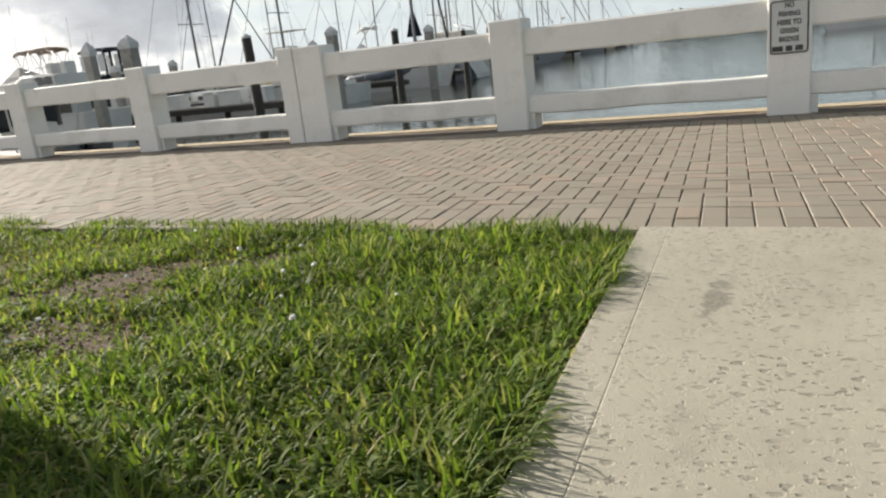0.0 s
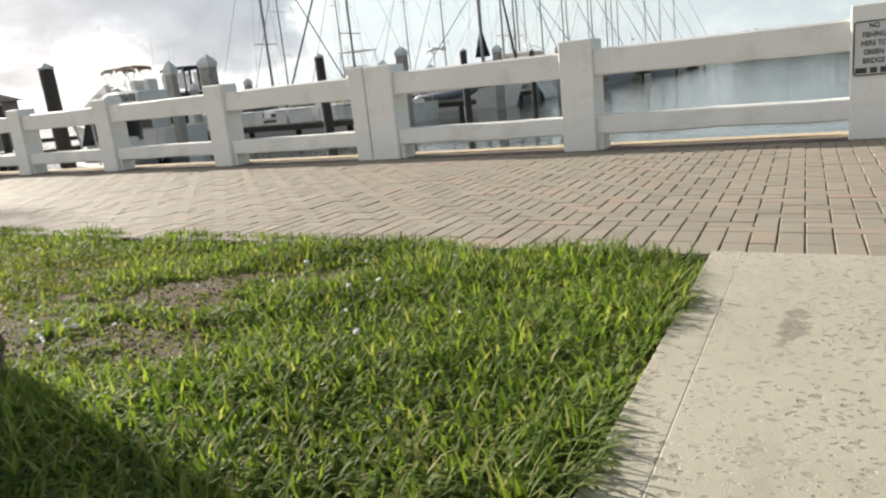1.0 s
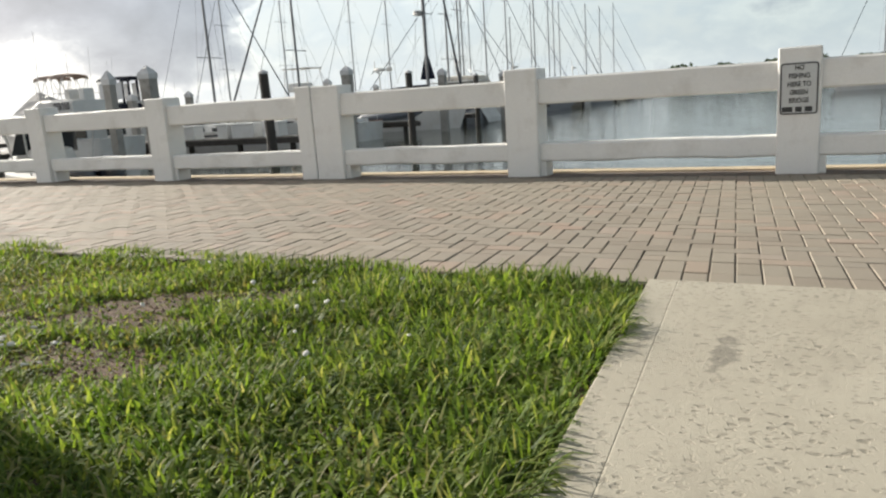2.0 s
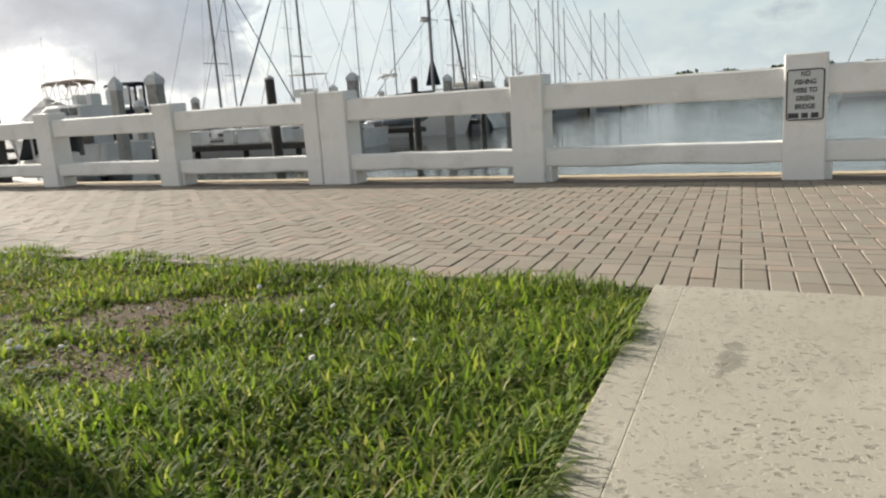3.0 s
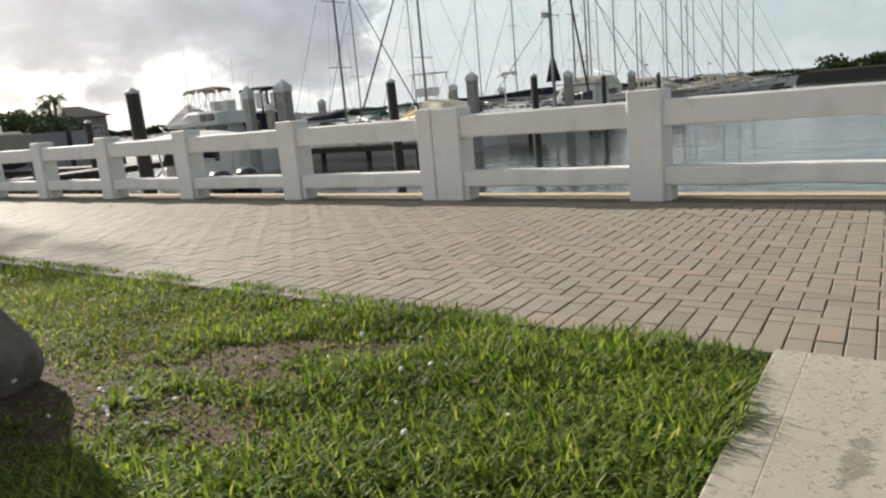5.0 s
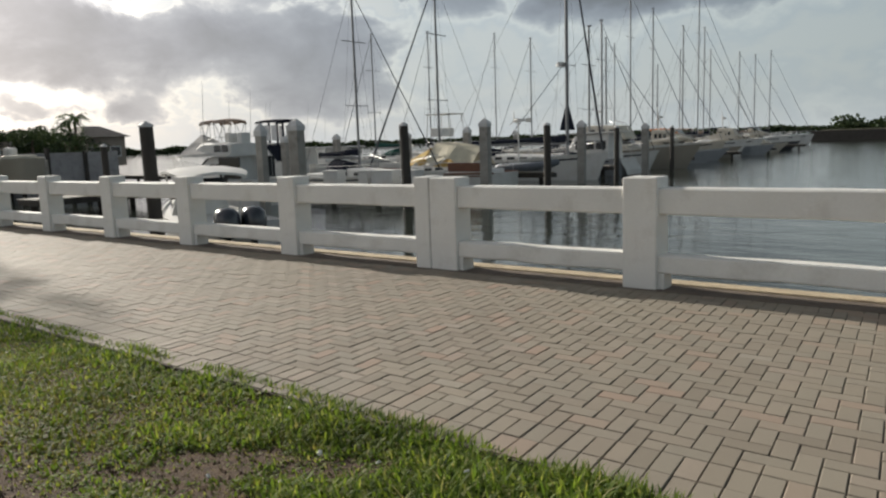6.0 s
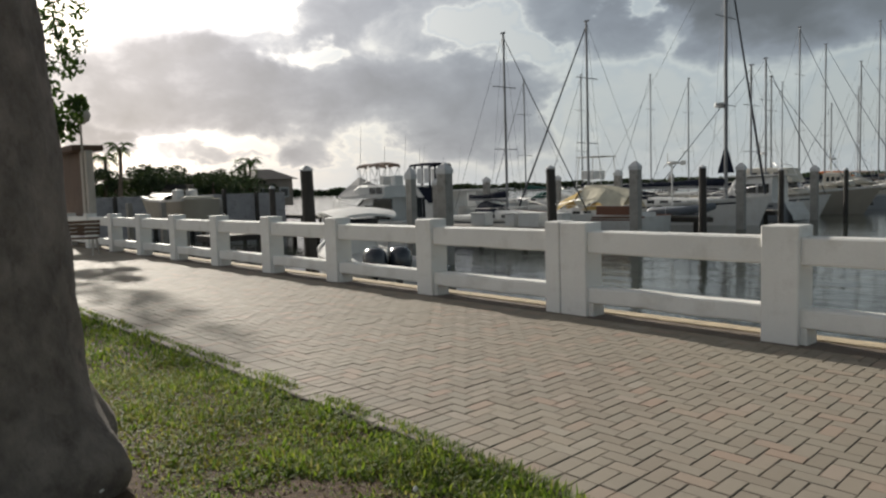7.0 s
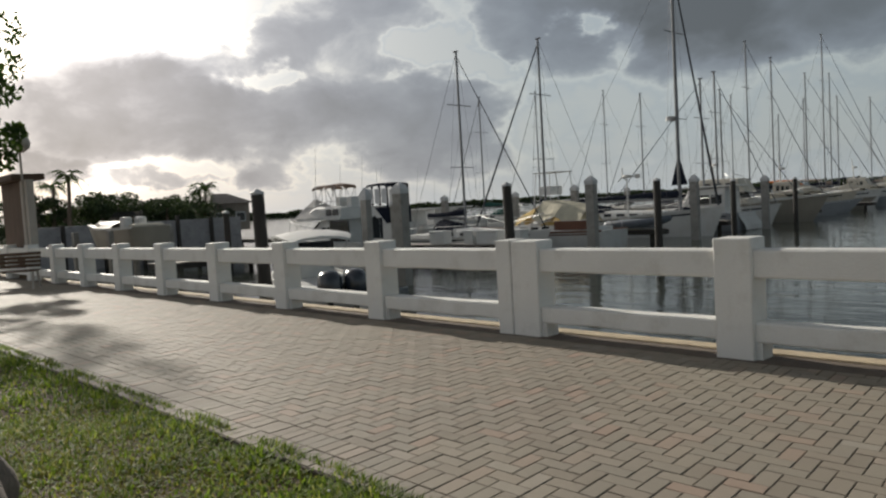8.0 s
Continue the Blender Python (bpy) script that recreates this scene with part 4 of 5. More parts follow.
BACK = [(-43.2, 45, 10, 11.3, M_GEL, M_GREENC), (-46, 57, 11, 13.0, M_GEL, M_NAVY), (-35.2, 60, 10, 11.4, M_CREAM, M_NAVY), (-46, 70, 11, 14.0, M_GEL, M_NAVY), (-32.5, 87.5, 10, 10.1, M_GEL, M_TAUPE),
        (-44, 100, 12, 15.0, M_GEL, M_NAVY), (-40, 117, 11, 15.0, M_GEL, M_NAVY)]
for x, y, L, top, hm, cv in BACK:
    spar_boat(pose(x, y, WATER_Z, 0, 0, 180), L, 3.3, 1.1, 0.8, top + 1.2, hull_mat=hm, cover=cv, label="distant moored sailboat with a bare mast")
for x, y, L, c in ((-40, 30.5, 10, None), (-42, 36, 10, None), (-40, 51, 11, None), (-47, 64, 11, None)):
    cruiser(pose(x, y, WATER_Z, 0, 0, 180), L, 3.5, 1.2, "distant white motor yacht in its slip", c, False, fly=False)
fisher = cruiser(pose(-33.6, 41.6, WATER_Z, 0, 0, 180), 8.0, 2.8, 1.0, "white sport fishing boat with a tubular tower", None, False, fly=False)
for x, y in ((-1.3, -0.9), (-1.3, 0.9), (0.7, -0.9), (0.7, 0.9)):
    part("tower_leg", tube(B(), (x * 1.25, y * 1.2, 2.2), (x, y, 4.75), 0.035, n=6), M_STEEL, fisher)
part("tower_top", box(B(), (-1.5, -1.05, 4.75), (0.9, 1.05, 4.83), 0.03), M_GEL, fisher)
part("tower_console", box(B(), (-0.6, -0.8, 3.0), (0.6, 0.8, 3.7), 0.08), M_GEL, fisher)
spar_boat(pose(8.8, 72, WATER_Z, 0, 0, 200), 9.0, 3.0, 0.9, 0.5, 12.0, label="white sailboat anchored on the open water")

# ---- piles and docks ----
def concrete_pile(x, y, top, w=0.40, lean=0.0):
    t = thing("concrete_pile", pose(x, y, 0, 0, lean, 8), "grey concrete mooring pile with a pale pointed cap", "mooring pile", "mooring piles")
    part("shaft", box(B(), (-w / 2, -w / 2, WATER_Z - 1.5), (w / 2, w / 2, top - 0.32), 0.03), M_PILE, t)
    r = w / 2 + 0.02
    part("cap", loft(B(), [[(s * a, s * b, z) for a, b in ((-1, -1), (1, -1), (1, 1), (-1, 1))] for s, z in ((r, top - 0.40), (r, top - 0.24), (r * 0.55, top - 0.10), (0.02, top))]), M_PILECAP, t, "pale grey pyramid cap")


def timber_pile(x, y, top, r=0.17, lean=0.0):
    t = thing("timber_pile", pose(x, y, 0, 0, lean, 0), "dark weathered timber mooring pile with a blunt cap", "mooring pile", "mooring piles")
    part("shaft", tube(B(), (0, 0, WATER_Z - 1.5), (0, 0, top - 0.14), r * 1.08, r * 0.95, 14), M_WOODPILE, t)
    part("cap", loft(B(), [[(s * math.cos(a), s * math.sin(a), z) for a in np.linspace(0, 2 * math.pi, 13)[:-1]] for s, z in ((r * 1.05, top - 0.16), (r * 1.05, top - 0.10), (0.03, top))]), M_PILECAP, t, "pale cone cap")


concrete_pile(-16.1, 8.9, 2.20, 0.27)
concrete_pile(-16.1, 10.4, 2.36, 0.40)
timber_pile(-15.7, 4.75, 2.25, 0.19, -1.5)
timber_pile(-15.95, 15.85, 2.24, 0.19, -1.2)
concrete_pile(-16.15, 21.8, 2.42, 0.42)
timber_pile(-16.0, 27.3, 2.22, 0.19)
concrete_pile(-16.0, 31.2, 2.34, 0.42)
timber_pile(-16.0, 35.9, 2.05, 0.16)
concrete_pile(-16.0, 40.4, 2.2, 0.42)
timber_pile(-16.0, 45.3, 2.0, 0.15)
for x, y, z in ((-33, 24.5, 2.1), (-34, 30, 2.2), (-33, 36.5, 2.2), (-33, 44, 2.2), (-33, 52, 2.2), (-24, 31.5, 2.3)):
    concrete_pile(x, y, z, 0.4)
for x, y in ((-33, 12.8),):
    timber_pile(x, y, 1.9, 0.17)


def dock(x0, x1, y0, y1, z=-0.45):
    t = thing("dock", pose(0, 0, 0), "low grey plank dock on piles between the boats", "dock", "docks")
    along_x = (x1 - x0) > (y1 - y0)
    n = int((x1 - x0 if along_x else y1 - y0) / 0.30)
    bm = B()
    for k in range(n):
        a = k * 0.30
        if along_x:
            box(bm, (x0 + a, y0, z - 0.05), (x0 + a + 0.28, y1, z))
        else:
            box(bm, (x0, y0 + a, z - 0.05), (x1, y0 + a + 0.28, z))
    part("planks", bm, M_DOCK, t)["kind"] = "stuff"
    part("beam", box(B(), (x0 + 0.05, y0 + 0.05, z - 0.30), (x1 - 0.05, y1 - 0.05, z - 0.055)), M_WOODPILE, t, "dark edge beam below the planks")
    for k in range(int((x1 - x0 if along_x else y1 - y0) / 3) + 1):
        p = (x0 + 0.3 + 3 * k, (y0 + y1) / 2) if along_x else ((x0 + x1) / 2, y0 + 0.3 + 3 * k)
        part("support", tube(B(), (*p, WATER_Z - 1), (*p, z - 0.06), 0.13, n=8), M_WOODPILE, t)


for y in (19.4, 29.6, 37.6, 52.6, 66, 79.5, 94.5):
    dock(-30, -16.9, y - 0.5, y + 0.5)
dock(-32, -30, 8, 54)
dock(-44.5, -32.2, 13.0, 14.2)
dock(-60, -34, 26.0, 27.2)


def dock_box(x, y, w=0.9):
    t = thing("dock_box", pose(x, y, -0.45), "white moulded dock storage box", "dock box", "dock boxes")
    part("body", box(B(), (-w / 2, -0.3, 0), (w / 2, 0.3, 0.55), 0.03), M_GEL, t)
    part("lid", box(B(), (-w / 2 - 0.03, -0.33, 0.55), (w / 2 + 0.03, 0.33, 0.66), 0.04), M_GEL, t)


for x, w in ((-18.6, 0.9), (-20.2, 1.3), (-21.4, 0.6), (-23.6, 1.0)):
    dock_box(x, 19.4, w)
M_DINGHY = material("grey_inflatable_fabric", (0.13, 0.15, 0.18), 0.6, vary=0.2, scale=5, bump=0.1)
dinghy = thing("dinghy", pose(-18.5, 29.55, -0.45, 0, 0, 4), "blue-grey inflatable dinghy lying on a dock", "dinghy")
for s in (1, -1):
    part("tube", path_tube(B(), [(-1.75, s * 0.52, 0.30), (-1.5, s * 0.56, 0.30), (0.3, s * 0.58, 0.32), (1.2, s * 0.42, 0.42), (1.75, s * 0.06, 0.55)], [0.12, 0.23, 0.24, 0.22, 0.18], 10), M_DINGHY, dinghy, smooth=True)
part("floor", box(B(), (-1.5, -0.45, 0.08), (1.2, 0.45, 0.16), 0.02), M_DINGHY, dinghy)
part("transom", box(B(), (-1.5, -0.45, 0.10), (-1.42, 0.45, 0.56), 0.02), M_WOODPILE, dinghy)

turbine = thing("wind_generator", pose(-19.3, 29.9, -0.45), "small pale wind generator on a slim pole by the dock", "wind generator")
part("pole", tube(B(), (0, 0, 0), (0, 0, 2.85), 0.045, 0.035, 8), M_STEEL, turbine)
part("nacelle", path_tube(B(), [(-0.25, 0, 2.92), (0.05, 0, 2.93), (0.55, 0, 2.90)], [0.09, 0.11, 0.03], 8), M_GEL, turbine, smooth=True)
part("tail_fin", box(B(), (0.50, -0.012, 2.78), (0.85, 0.012, 3.02), 0.01), M_GEL, turbine)
for k in range(3):
    a = radians(90 + 120 * k)
    part("blade", tube(B(), (-0.27, 0, 2.92), (-0.27, 0.55 * math.cos(a), 2.92 + 0.55 * math.sin(a)), 0.05, 0.015, 5), M_GEL, turbine)


raft = thing("floating_dock", pose(-14.9, 8.35, WATER_Z, 0, 0, 20), "dark modular floating dock with a blue edge", "floating dock")
for k in range(2):
    part("float", box(B(), (-0.75 + 0.75 * k, -0.5, -0.1), (-0.02 + 0.75 * k, 0.5, 0.22), 0.06), M_OUTB, raft)
part("bumper", box(B(), (-0.75, -0.57, 0.08), (0.73, -0.49, 0.20), 0.03), material("blue_fender", (0.06, 0.14, 0.30), 0.5), raft, "blue edge bumper")


# ---- plants ----
def leaf_cloud(name, centres, radii, count, size, mat, seed, parent=None, flat=0.75, droop=0.0):
    """Leaves as bent quads, gathered in clumps."""
    r = np.random.default_rng(seed)
    centres, radii = np.array(centres, float), np.array(radii, float)
    pick = r.integers(0, len(centres), count)
    d = r.normal(size=(count, 3))
    d /= np.linalg.norm(d, axis=1)[:, None]
    pos = centres[pick] + d * (radii[pick] * r.uniform(0.35, 1.0, count) ** 0.6)[:, None] * np.array([1, 1, flat])
    u = r.normal(size=(count, 3))
    u[:, 2] -= droop
    u /= np.linalg.norm(u, axis=1)[:, None]
    v = np.cross(u, r.normal(size=(count, 3)))
    v /= np.linalg.norm(v, axis=1)[:, None]
    s = size * r.uniform(0.6, 1.3, count)[:, None]
    a, b, c, e = pos - u * s * 0.5, pos + v * s * 0.25, pos + u * s * 0.5, pos - v * s * 0.25
    verts = np.stack([a, b, c, e], 1).reshape(-1, 3)
    ob = raw_mesh(name, verts, np.arange(count * 4).reshape(-1, 4), mat)
    if parent is not None:
        ob.parent = parent
    return ob


def big_tree():
    t = thing("tree", pose(-1.05, -5.764, level(-5.76)), "large tree with a smooth grey trunk and flared roots", "tree")
    r = random.Random(9)
    n = 56
    ph = [r.uniform(0, 6.28) for _ in range(6)]
    rings = []
    for k in range(34):
        z = -0.12 + 0.02 * k + 0.0052 * k * k
        rings_r = []
        fl = max(0.0, 1 - z / 0.6)
        for i in range(n):
            a = 2 * math.pi * i / n
            lobes = 0.5 + 0.5 * math.cos(5 * a + ph[0] + 0.5 * math.sin(2 * a + ph[1]))
            rad = 0.47 - 0.03 * min(z, 4) + math.exp(-((z - 0.10) / (0.27 if z > 0.1 else 0.22)) ** 2) * (0.07 + 0.15 * lobes ** 1.4) + 0.015 * math.sin(3 * a + ph[2] + z * 1.3) + 0.008 * math.sin(11 * a + ph[3] + 3 * z) * (1 + fl) + 0.016 * math.sin(6 * a + ph[4] + 5 * z) * math.sin(6.5 * z + ph[5] + 2 * a)
            rings_r.append((0.955 * (rad * math.cos(a) - 0.035 * z), 0.955 * (rad * math.sin(a) - 0.03 * z), 0.955 * z))
        rings.append(rings_r)
    part("trunk", loft(B(), rings), M_BARK, t, smooth=True)
    tips = []
    for k in range(7):
        a = 2 * math.pi * k / 7 + 0.4
        out = r.uniform(1.8, 3.0)
        p = [(-0.22, -0.2, 6.0), (-0.2 + out * 0.4 * math.cos(a), -0.2 + out * 0.4 * math.sin(a), 7.4), (-0.2 + out * math.cos(a), -0.2 + out * math.sin(a), 8.6)]
        part("limb", path_tube(B(), p, [0.26, 0.17, 0.06], 8), M_BARK, t)
        tips += [p[1], p[2], tuple(Vector(p[2]) + Vector((r.uniform(-0.8, 0.8), r.uniform(-0.8, 0.8), r.uniform(0, 1))))]
    leaf_cloud("crown", tips, [1.1] * len(tips), 5000, 0.16, M_LEAF, 5, t)


def second_tree(x, y):
    t = thing("tree", pose(x, y, level(y)), "tree with drooping leafy branches over the paved walk", "tree")
    r = random.Random(3)
    part("trunk", path_tube(B(), [(0, 0, -0.1), (0.05, 0, 1.2), (0.1, 0.1, 2.6), (0.1, 0.1, 4.2)], [0.30, 0.22, 0.20, 0.16], 12), M_BROWNBARK, t, smooth=True)
    tips, rad = [], []
    for k in range(8):
        a = 2 * math.pi * k / 8 + r.uniform(-0.2, 0.2)
        out = r.uniform(1.6, 2.8)
        z1 = r.uniform(4.4, 7.0)
        p = [(0.1, 0.1, r.uniform(2.8, 4.0)), (out * 0.6 * math.cos(a), out * 0.6 * math.sin(a), z1), (out * math.cos(a), out * math.sin(a), z1 - r.uniform(0, 0.6))]
        part("limb", path_tube(B(), p, [0.10, 0.06, 0.02], 6), M_BROWNBARK, t)
        for _ in range(3):
            tips.append(tuple(Vector(p[2]) + Vector((r.uniform(-0.5, 0.5), r.uniform(-0.5, 0.5), r.uniform(-0.7, 0.5)))))
            rad.append(r.uniform(0.35, 0.75))
        tips.append(p[1])
        rad.append(0.6)
    for dx, dy, dz, rr in DROOPS[:3]:
        part("limb", path_tube(B(), [(0.1, 0.1, 3.6), ((dx - x) * 0.6, (dy - y) * 0.6, dz + 0.6), (dx - x, dy - y, dz)], [0.07, 0.04, 0.015], 6), M_BROWNBARK, t)
    leaf_cloud("crown", tips, rad, 2600, 0.20, M_LEAF, 8, t, droop=0.5)
    leaf_cloud("hanging_branches", [(dx - x, dy - y, dz) for dx, dy, dz, rr in DROOPS], [rr for dx, dy, dz, rr in DROOPS], 1150, 0.22, M_LEAF, 12, t, droop=0.7)


DROOPS = [(-20.2, -0.2, 6.0, 0.62), (-20.2, -0.45, 5.3, 0.60), (-20.2, -0.3, 7.0, 0.75), (-20.5, -0.35, 3.9, 0.50), (-20.5, -0.45, 3.4, 0.42), (-20.2, -1.1, 4.5, 0.60),
          (-20.3, -0.9, 6.3, 0.60), (-20.4, -0.8, 3.6, 0.45), (-20.3, -0.1, 4.2, 0.30)]
big_tree()
second_tree(-21.5, -6.4)


def palm(x, y, h, seed, z0=-0.2):
    t = thing("palm_tree", pose(x, y, z0), "palm tree with a slim trunk and arching fronds", "palm tree", "palms on the far bank")
    r = random.Random(seed)
    part("trunk", path_tube(B(), [(0, 0, -0.2), (0.1, 0, h * 0.4), (0.25, 0.1, h * 0.75), (0.3, 0.1, h)], [0.22, 0.17, 0.14, 0.13], 9), M_BROWNBARK, t)
    bm = B()
    for k in range(22):
        a = 2 * math.pi * k / 22 + r.uniform(-0.15, 0.15)
        rise, reach = r.uniform(-0.1, 1.7), r.uniform(1.1, 1.6)
        for i in range(12):
            u = i / 11
            c = Vector((0.3 + reach * u * math.cos(a), 0.1 + reach * u * math.sin(a), h + rise * u - 1.25 * u * u))
            side = Vector((-math.sin(a), math.cos(a), 0))
            along = Vector((math.cos(a), math.sin(a), -u))
            w = 0.34 * math.sin(math.pi * (0.12 + 0.83 * u))
            for s in (1, -1):
                tip = c + side * s * w + along * 0.25 + Vector((0, 0, -0.3 * w))
                bm.faces.new([bm.verts.new(p) for p in (c, c + along * 0.13, tip)])
    part("fronds", bm, M_LEAF, t)


for x, y, h, s in ((-60, 13.4, 5.8, 1), (-64, 13.4, 5.1, 2), (-72, 30.8, 5.2, 3), (-70, 29.2, 4.9, 6)):
    palm(x, y, h, s)


def bank_tree(x, y, h, w, seed):
    t = thing("tree", pose(x, y, -0.1), "dark rounded broadleaf tree on the far bank", "tree", "trees on the far bank")
    r = random.Random(seed)
    part("trunk", path_tube(B(), [(0, 0, 0), (0.1, 0, h * 0.35), (0, 0.1, h * 0.7)], [0.22, 0.16, 0.06], 7), M_BROWNBARK, t)
    cs = [(r.uniform(-w, w), r.uniform(-w, w), h * r.uniform(0.25, 0.85)) for _ in range(12)]
    leaf_cloud("crown", cs, [w * r.uniform(0.35, 0.6) for _ in cs], 1500, 0.30, M_FARLEAF, seed, t)


rt = random.Random(21)
for k in range(26):
    y = 8 + k * 1.0 + rt.uniform(-0.4, 0.4)
    bank_tree(min(-62.0, -1.9 * (y + 6) + 2) - rt.uniform(0, 10), y, rt.uniform(2.8, 4.8), rt.uniform(1.3, 2.1), 40 + k)


# ---- far bank at the side: sheet-pile wall, land, houses ----
bm = B()
loft(bm, [[(x, y, z) for x, y in ((-600, 0.5), (-46, 0.5), (-46, 20.5), (-60, 25), (-80, 39), (-110, 50), (-600, 55))] for z in (-3, 0.2)])
tagged(obj_of("bank", bm, M_LAND), "land behind the sheet-pile wall across the basin", "ground", kind="structure")
wall = thing("wall_bank", pose(0, 0, 0), "grey sheet-pile retaining wall with dark upright joints", "retaining wall", kind="structure")
y = 6.0
while y < 19:
    part("panel", box(B(), (-45.3, y + 0.05, -2.5), (-45.1, y + 2.25, 1.55), 0.02), M_WALLP, wall)
    part("upright", box(B(), (-45.2, y - 0.14, -2.5), (-44.85, y + 0.04, 1.62 + (0.25 if int(y) % 2 else 0)), 0.02), M_WOODPILE, wall, "dark upright pile")
    y += 2.4


def house(x, y, w, d, h, roof_h, mat, storeys=1):
    t = thing("house", pose(x, y, 0.1), "stucco waterside house with a low hipped roof among trees", "house", "houses on the far bank")
    wl = part("wall", box(B(), (-d, 0, 0), (0, w, h)), mat, t)
    e = 0.5
    part("roof", loft(B(), [[(-d - e, -e, h), (e, -e, h), (e, w + e, h), (-d - e, w + e, h)], [(-d * 0.6, w * 0.3, h + roof_h), (-d * 0.4, w * 0.3, h + roof_h), (-d * 0.4, w * 0.7, h + roof_h), (-d * 0.6, w * 0.7, h + roof_h)]]), M_ROOF, t)
    n = max(2, int(w / 2.4))
    for s in range(storeys):
        for k in range(n):
            yy = (k + 0.5) * w / n
            zz = h * (s + 0.5) / storeys
            f = part("window_frame", box(B(), (0.0, yy - 0.6, zz - 0.55), (0.06, yy + 0.6, zz + 0.55)), M_GEL, wl)
            part("pane", box(B(), (0.03, yy - 0.5, zz - 0.45), (0.075, yy + 0.5, zz + 0.45)), M_GLASS, wl)


house(-74, 19, 6.6, 7, 3.4, 1.0, M_HOUSE)
house(-78, 27, 6, 7, 3.1, 0.9, M_HOUSE)
house(-72, 31.6, 4.6, 6, 3.0, 1.2, M_HOUSE)
house(-90, 36, 8, 7, 2.6, 1.3, M_HOUSE)

# ---- distant shores ----
def tree_belt(name, pts, h0, h1, count, size, seed, label):
    r = np.random.default_rng(seed)
    pts = np.array(pts, float)
    u = r.uniform(0, len(pts) - 1.001, count)
    i = u.astype(int)
    f = (u - i)[:, None]
    base = pts[i] * (1 - f) + pts[i + 1] * f
    lump = 0.5 + 0.3 * np.sin(u * 17.3 + 1) + 0.2 * np.sin(u * 41.0)
    top = h0 + (h1 - h0) * np.clip(lump, 0, 1)
    pos = np.column_stack([base[:, 0] + r.normal(0, size * 2, count), base[:, 1] + r.normal(0, size * 2, count), WATER_Z + top * r.uniform(0, 1, count) ** 0.75])
    a, b = r.normal(size=(count, 3)), r.normal(size=(count, 3))
    a /= np.linalg.norm(a, axis=1)[:, None]
    b = np.cross(a, b)
    b /= np.linalg.norm(b, axis=1)[:, None]
    s = size * r.uniform(0.5, 1.2, count)[:, None]
    verts = np.stack([pos - a * s, pos + b * s * 0.8, pos + a * s, pos - b * s * 0.8], 1).reshape(-1, 3)
    ob = raw_mesh(name, verts, np.arange(count * 4).reshape(-1, 4), M_FARLEAF)
    return tagged(ob, label, "tree line", kind="stuff")


tree_belt("tree_line", [(-620, 60), (-600, 200), (-560, 330), (-480, 450), (-380, 540), (-260, 600), (-120, 620), (60, 640), (260, 640)], 3.2, 6.0, 26000, 1.6, 31, "low dark tree line along the distant shore")
tree_belt("tree_line", [(-26, 176), (0, 178), (30, 182), (80, 190), (160, 200)], 3.0, 5.2, 9000, 0.55, 33, "mangrove clumps above the harbour breakwater")
bm = B()
box(bm, (-30, 166, -3), (220, 171, 0.9), 0.1)
tagged(obj_of("breakwater", bm, M_WOODPILE), "dark breakwater wall across the harbour mouth", "breakwater", kind="structure")
bm = B()
box(bm, (-29, 171, -3), (220, 230, 1.1), 0.1)
tagged(obj_of("backdrop_land", bm, M_LAND), "low wooded land behind the breakwater", "ground", kind="structure")

# ---- by the far end of the walk: gateway and bench ----
gate = thing("dock_gateway", pose(-23.4, 0.45, 0), "brown timber dock gateway with pale square posts", "gateway")
part("panel", box(B(), (-1.3, 0, 0), (0.9, 0.12, 3.0), 0.02), M_BROWNP, gate, "brown timber panel")
part("roof", box(B(), (-1.6, -0.35, 3.0), (1.4, 0.6, 3.2), 0.05), M_BROWNP, gate)
for x in (1.05, 1.5):
    part("post", box(B(), (x, -0.05, -0.02), (x + 0.22, 0.17, 3.0), 0.02), M_PALE, gate, "pale square post")

lamp = thing("street_lamp", pose(-22.0, 0.40, 0.02), "slim post lamp with a pale oval head by the gateway", "street lamp")
part("base", tube(B(), (0, 0, 0), (0, 0, 0.5), 0.09, 0.06, 10), M_PALE, lamp)
part("pole", tube(B(), (0, 0, 0.5), (0, 0, 3.85), 0.045, 0.035, 8), M_PALE, lamp)
part("head", loft(B(), [[(0.10 + r * math.cos(a), r * math.sin(a), z) for a in np.linspace(0, 2 * math.pi, 13)[:-1]] for r, z in ((0.08, 3.80), (0.25, 3.92), (0.30, 4.08), (0.24, 4.24), (0.08, 4.33))]), M_PALE, lamp, "pale oval globe", smooth=True)

bench = thing("park_bench", pose(-17.6, -1.2, level(-1.2), 0, 0, 60), "brown slatted park bench with pale metal legs on the pavers", "bench")
for k in range(5):
    part("slat", box(B(), (-0.62, -0.22 + 0.10 * k, 0.43), (0.62, -0.13 + 0.10 * k, 0.47), 0.008), M_BROWNP, bench)
for k in range(4):
    part("slat", box(B(), (-0.62, 0.28 + 0.03 * k, 0.52 + 0.1 * k), (0.62, 0.31 + 0.03 * k, 0.60 + 0.1 * k), 0.008), M_BROWNP, bench)
for x in (-0.55, 0.55):
    for y0, y1 in ((-0.16, -0.26), (0.2, 0.36)):
        part("leg", tube(B(), (x, y0, 0.44), (x, y1, 0.0), 0.028, n=8), M_PALE, bench, "pale metal leg")


# ---- grass ----
DIRT = [(0.06, -4.65, 0.58, 0.21, 0.55), (0.44, -4.42, 0.33, 0.12, 0.5), (0.27, -4.86, 0.37, 0.13, 0.2), (0.45, -5.26, 0.48, 0.19, 0.12), (-0.26, -5.46, 0.56, 0.3, 0.0), (-0.1, -4.92, 0.28, 0.07, 0.3)]


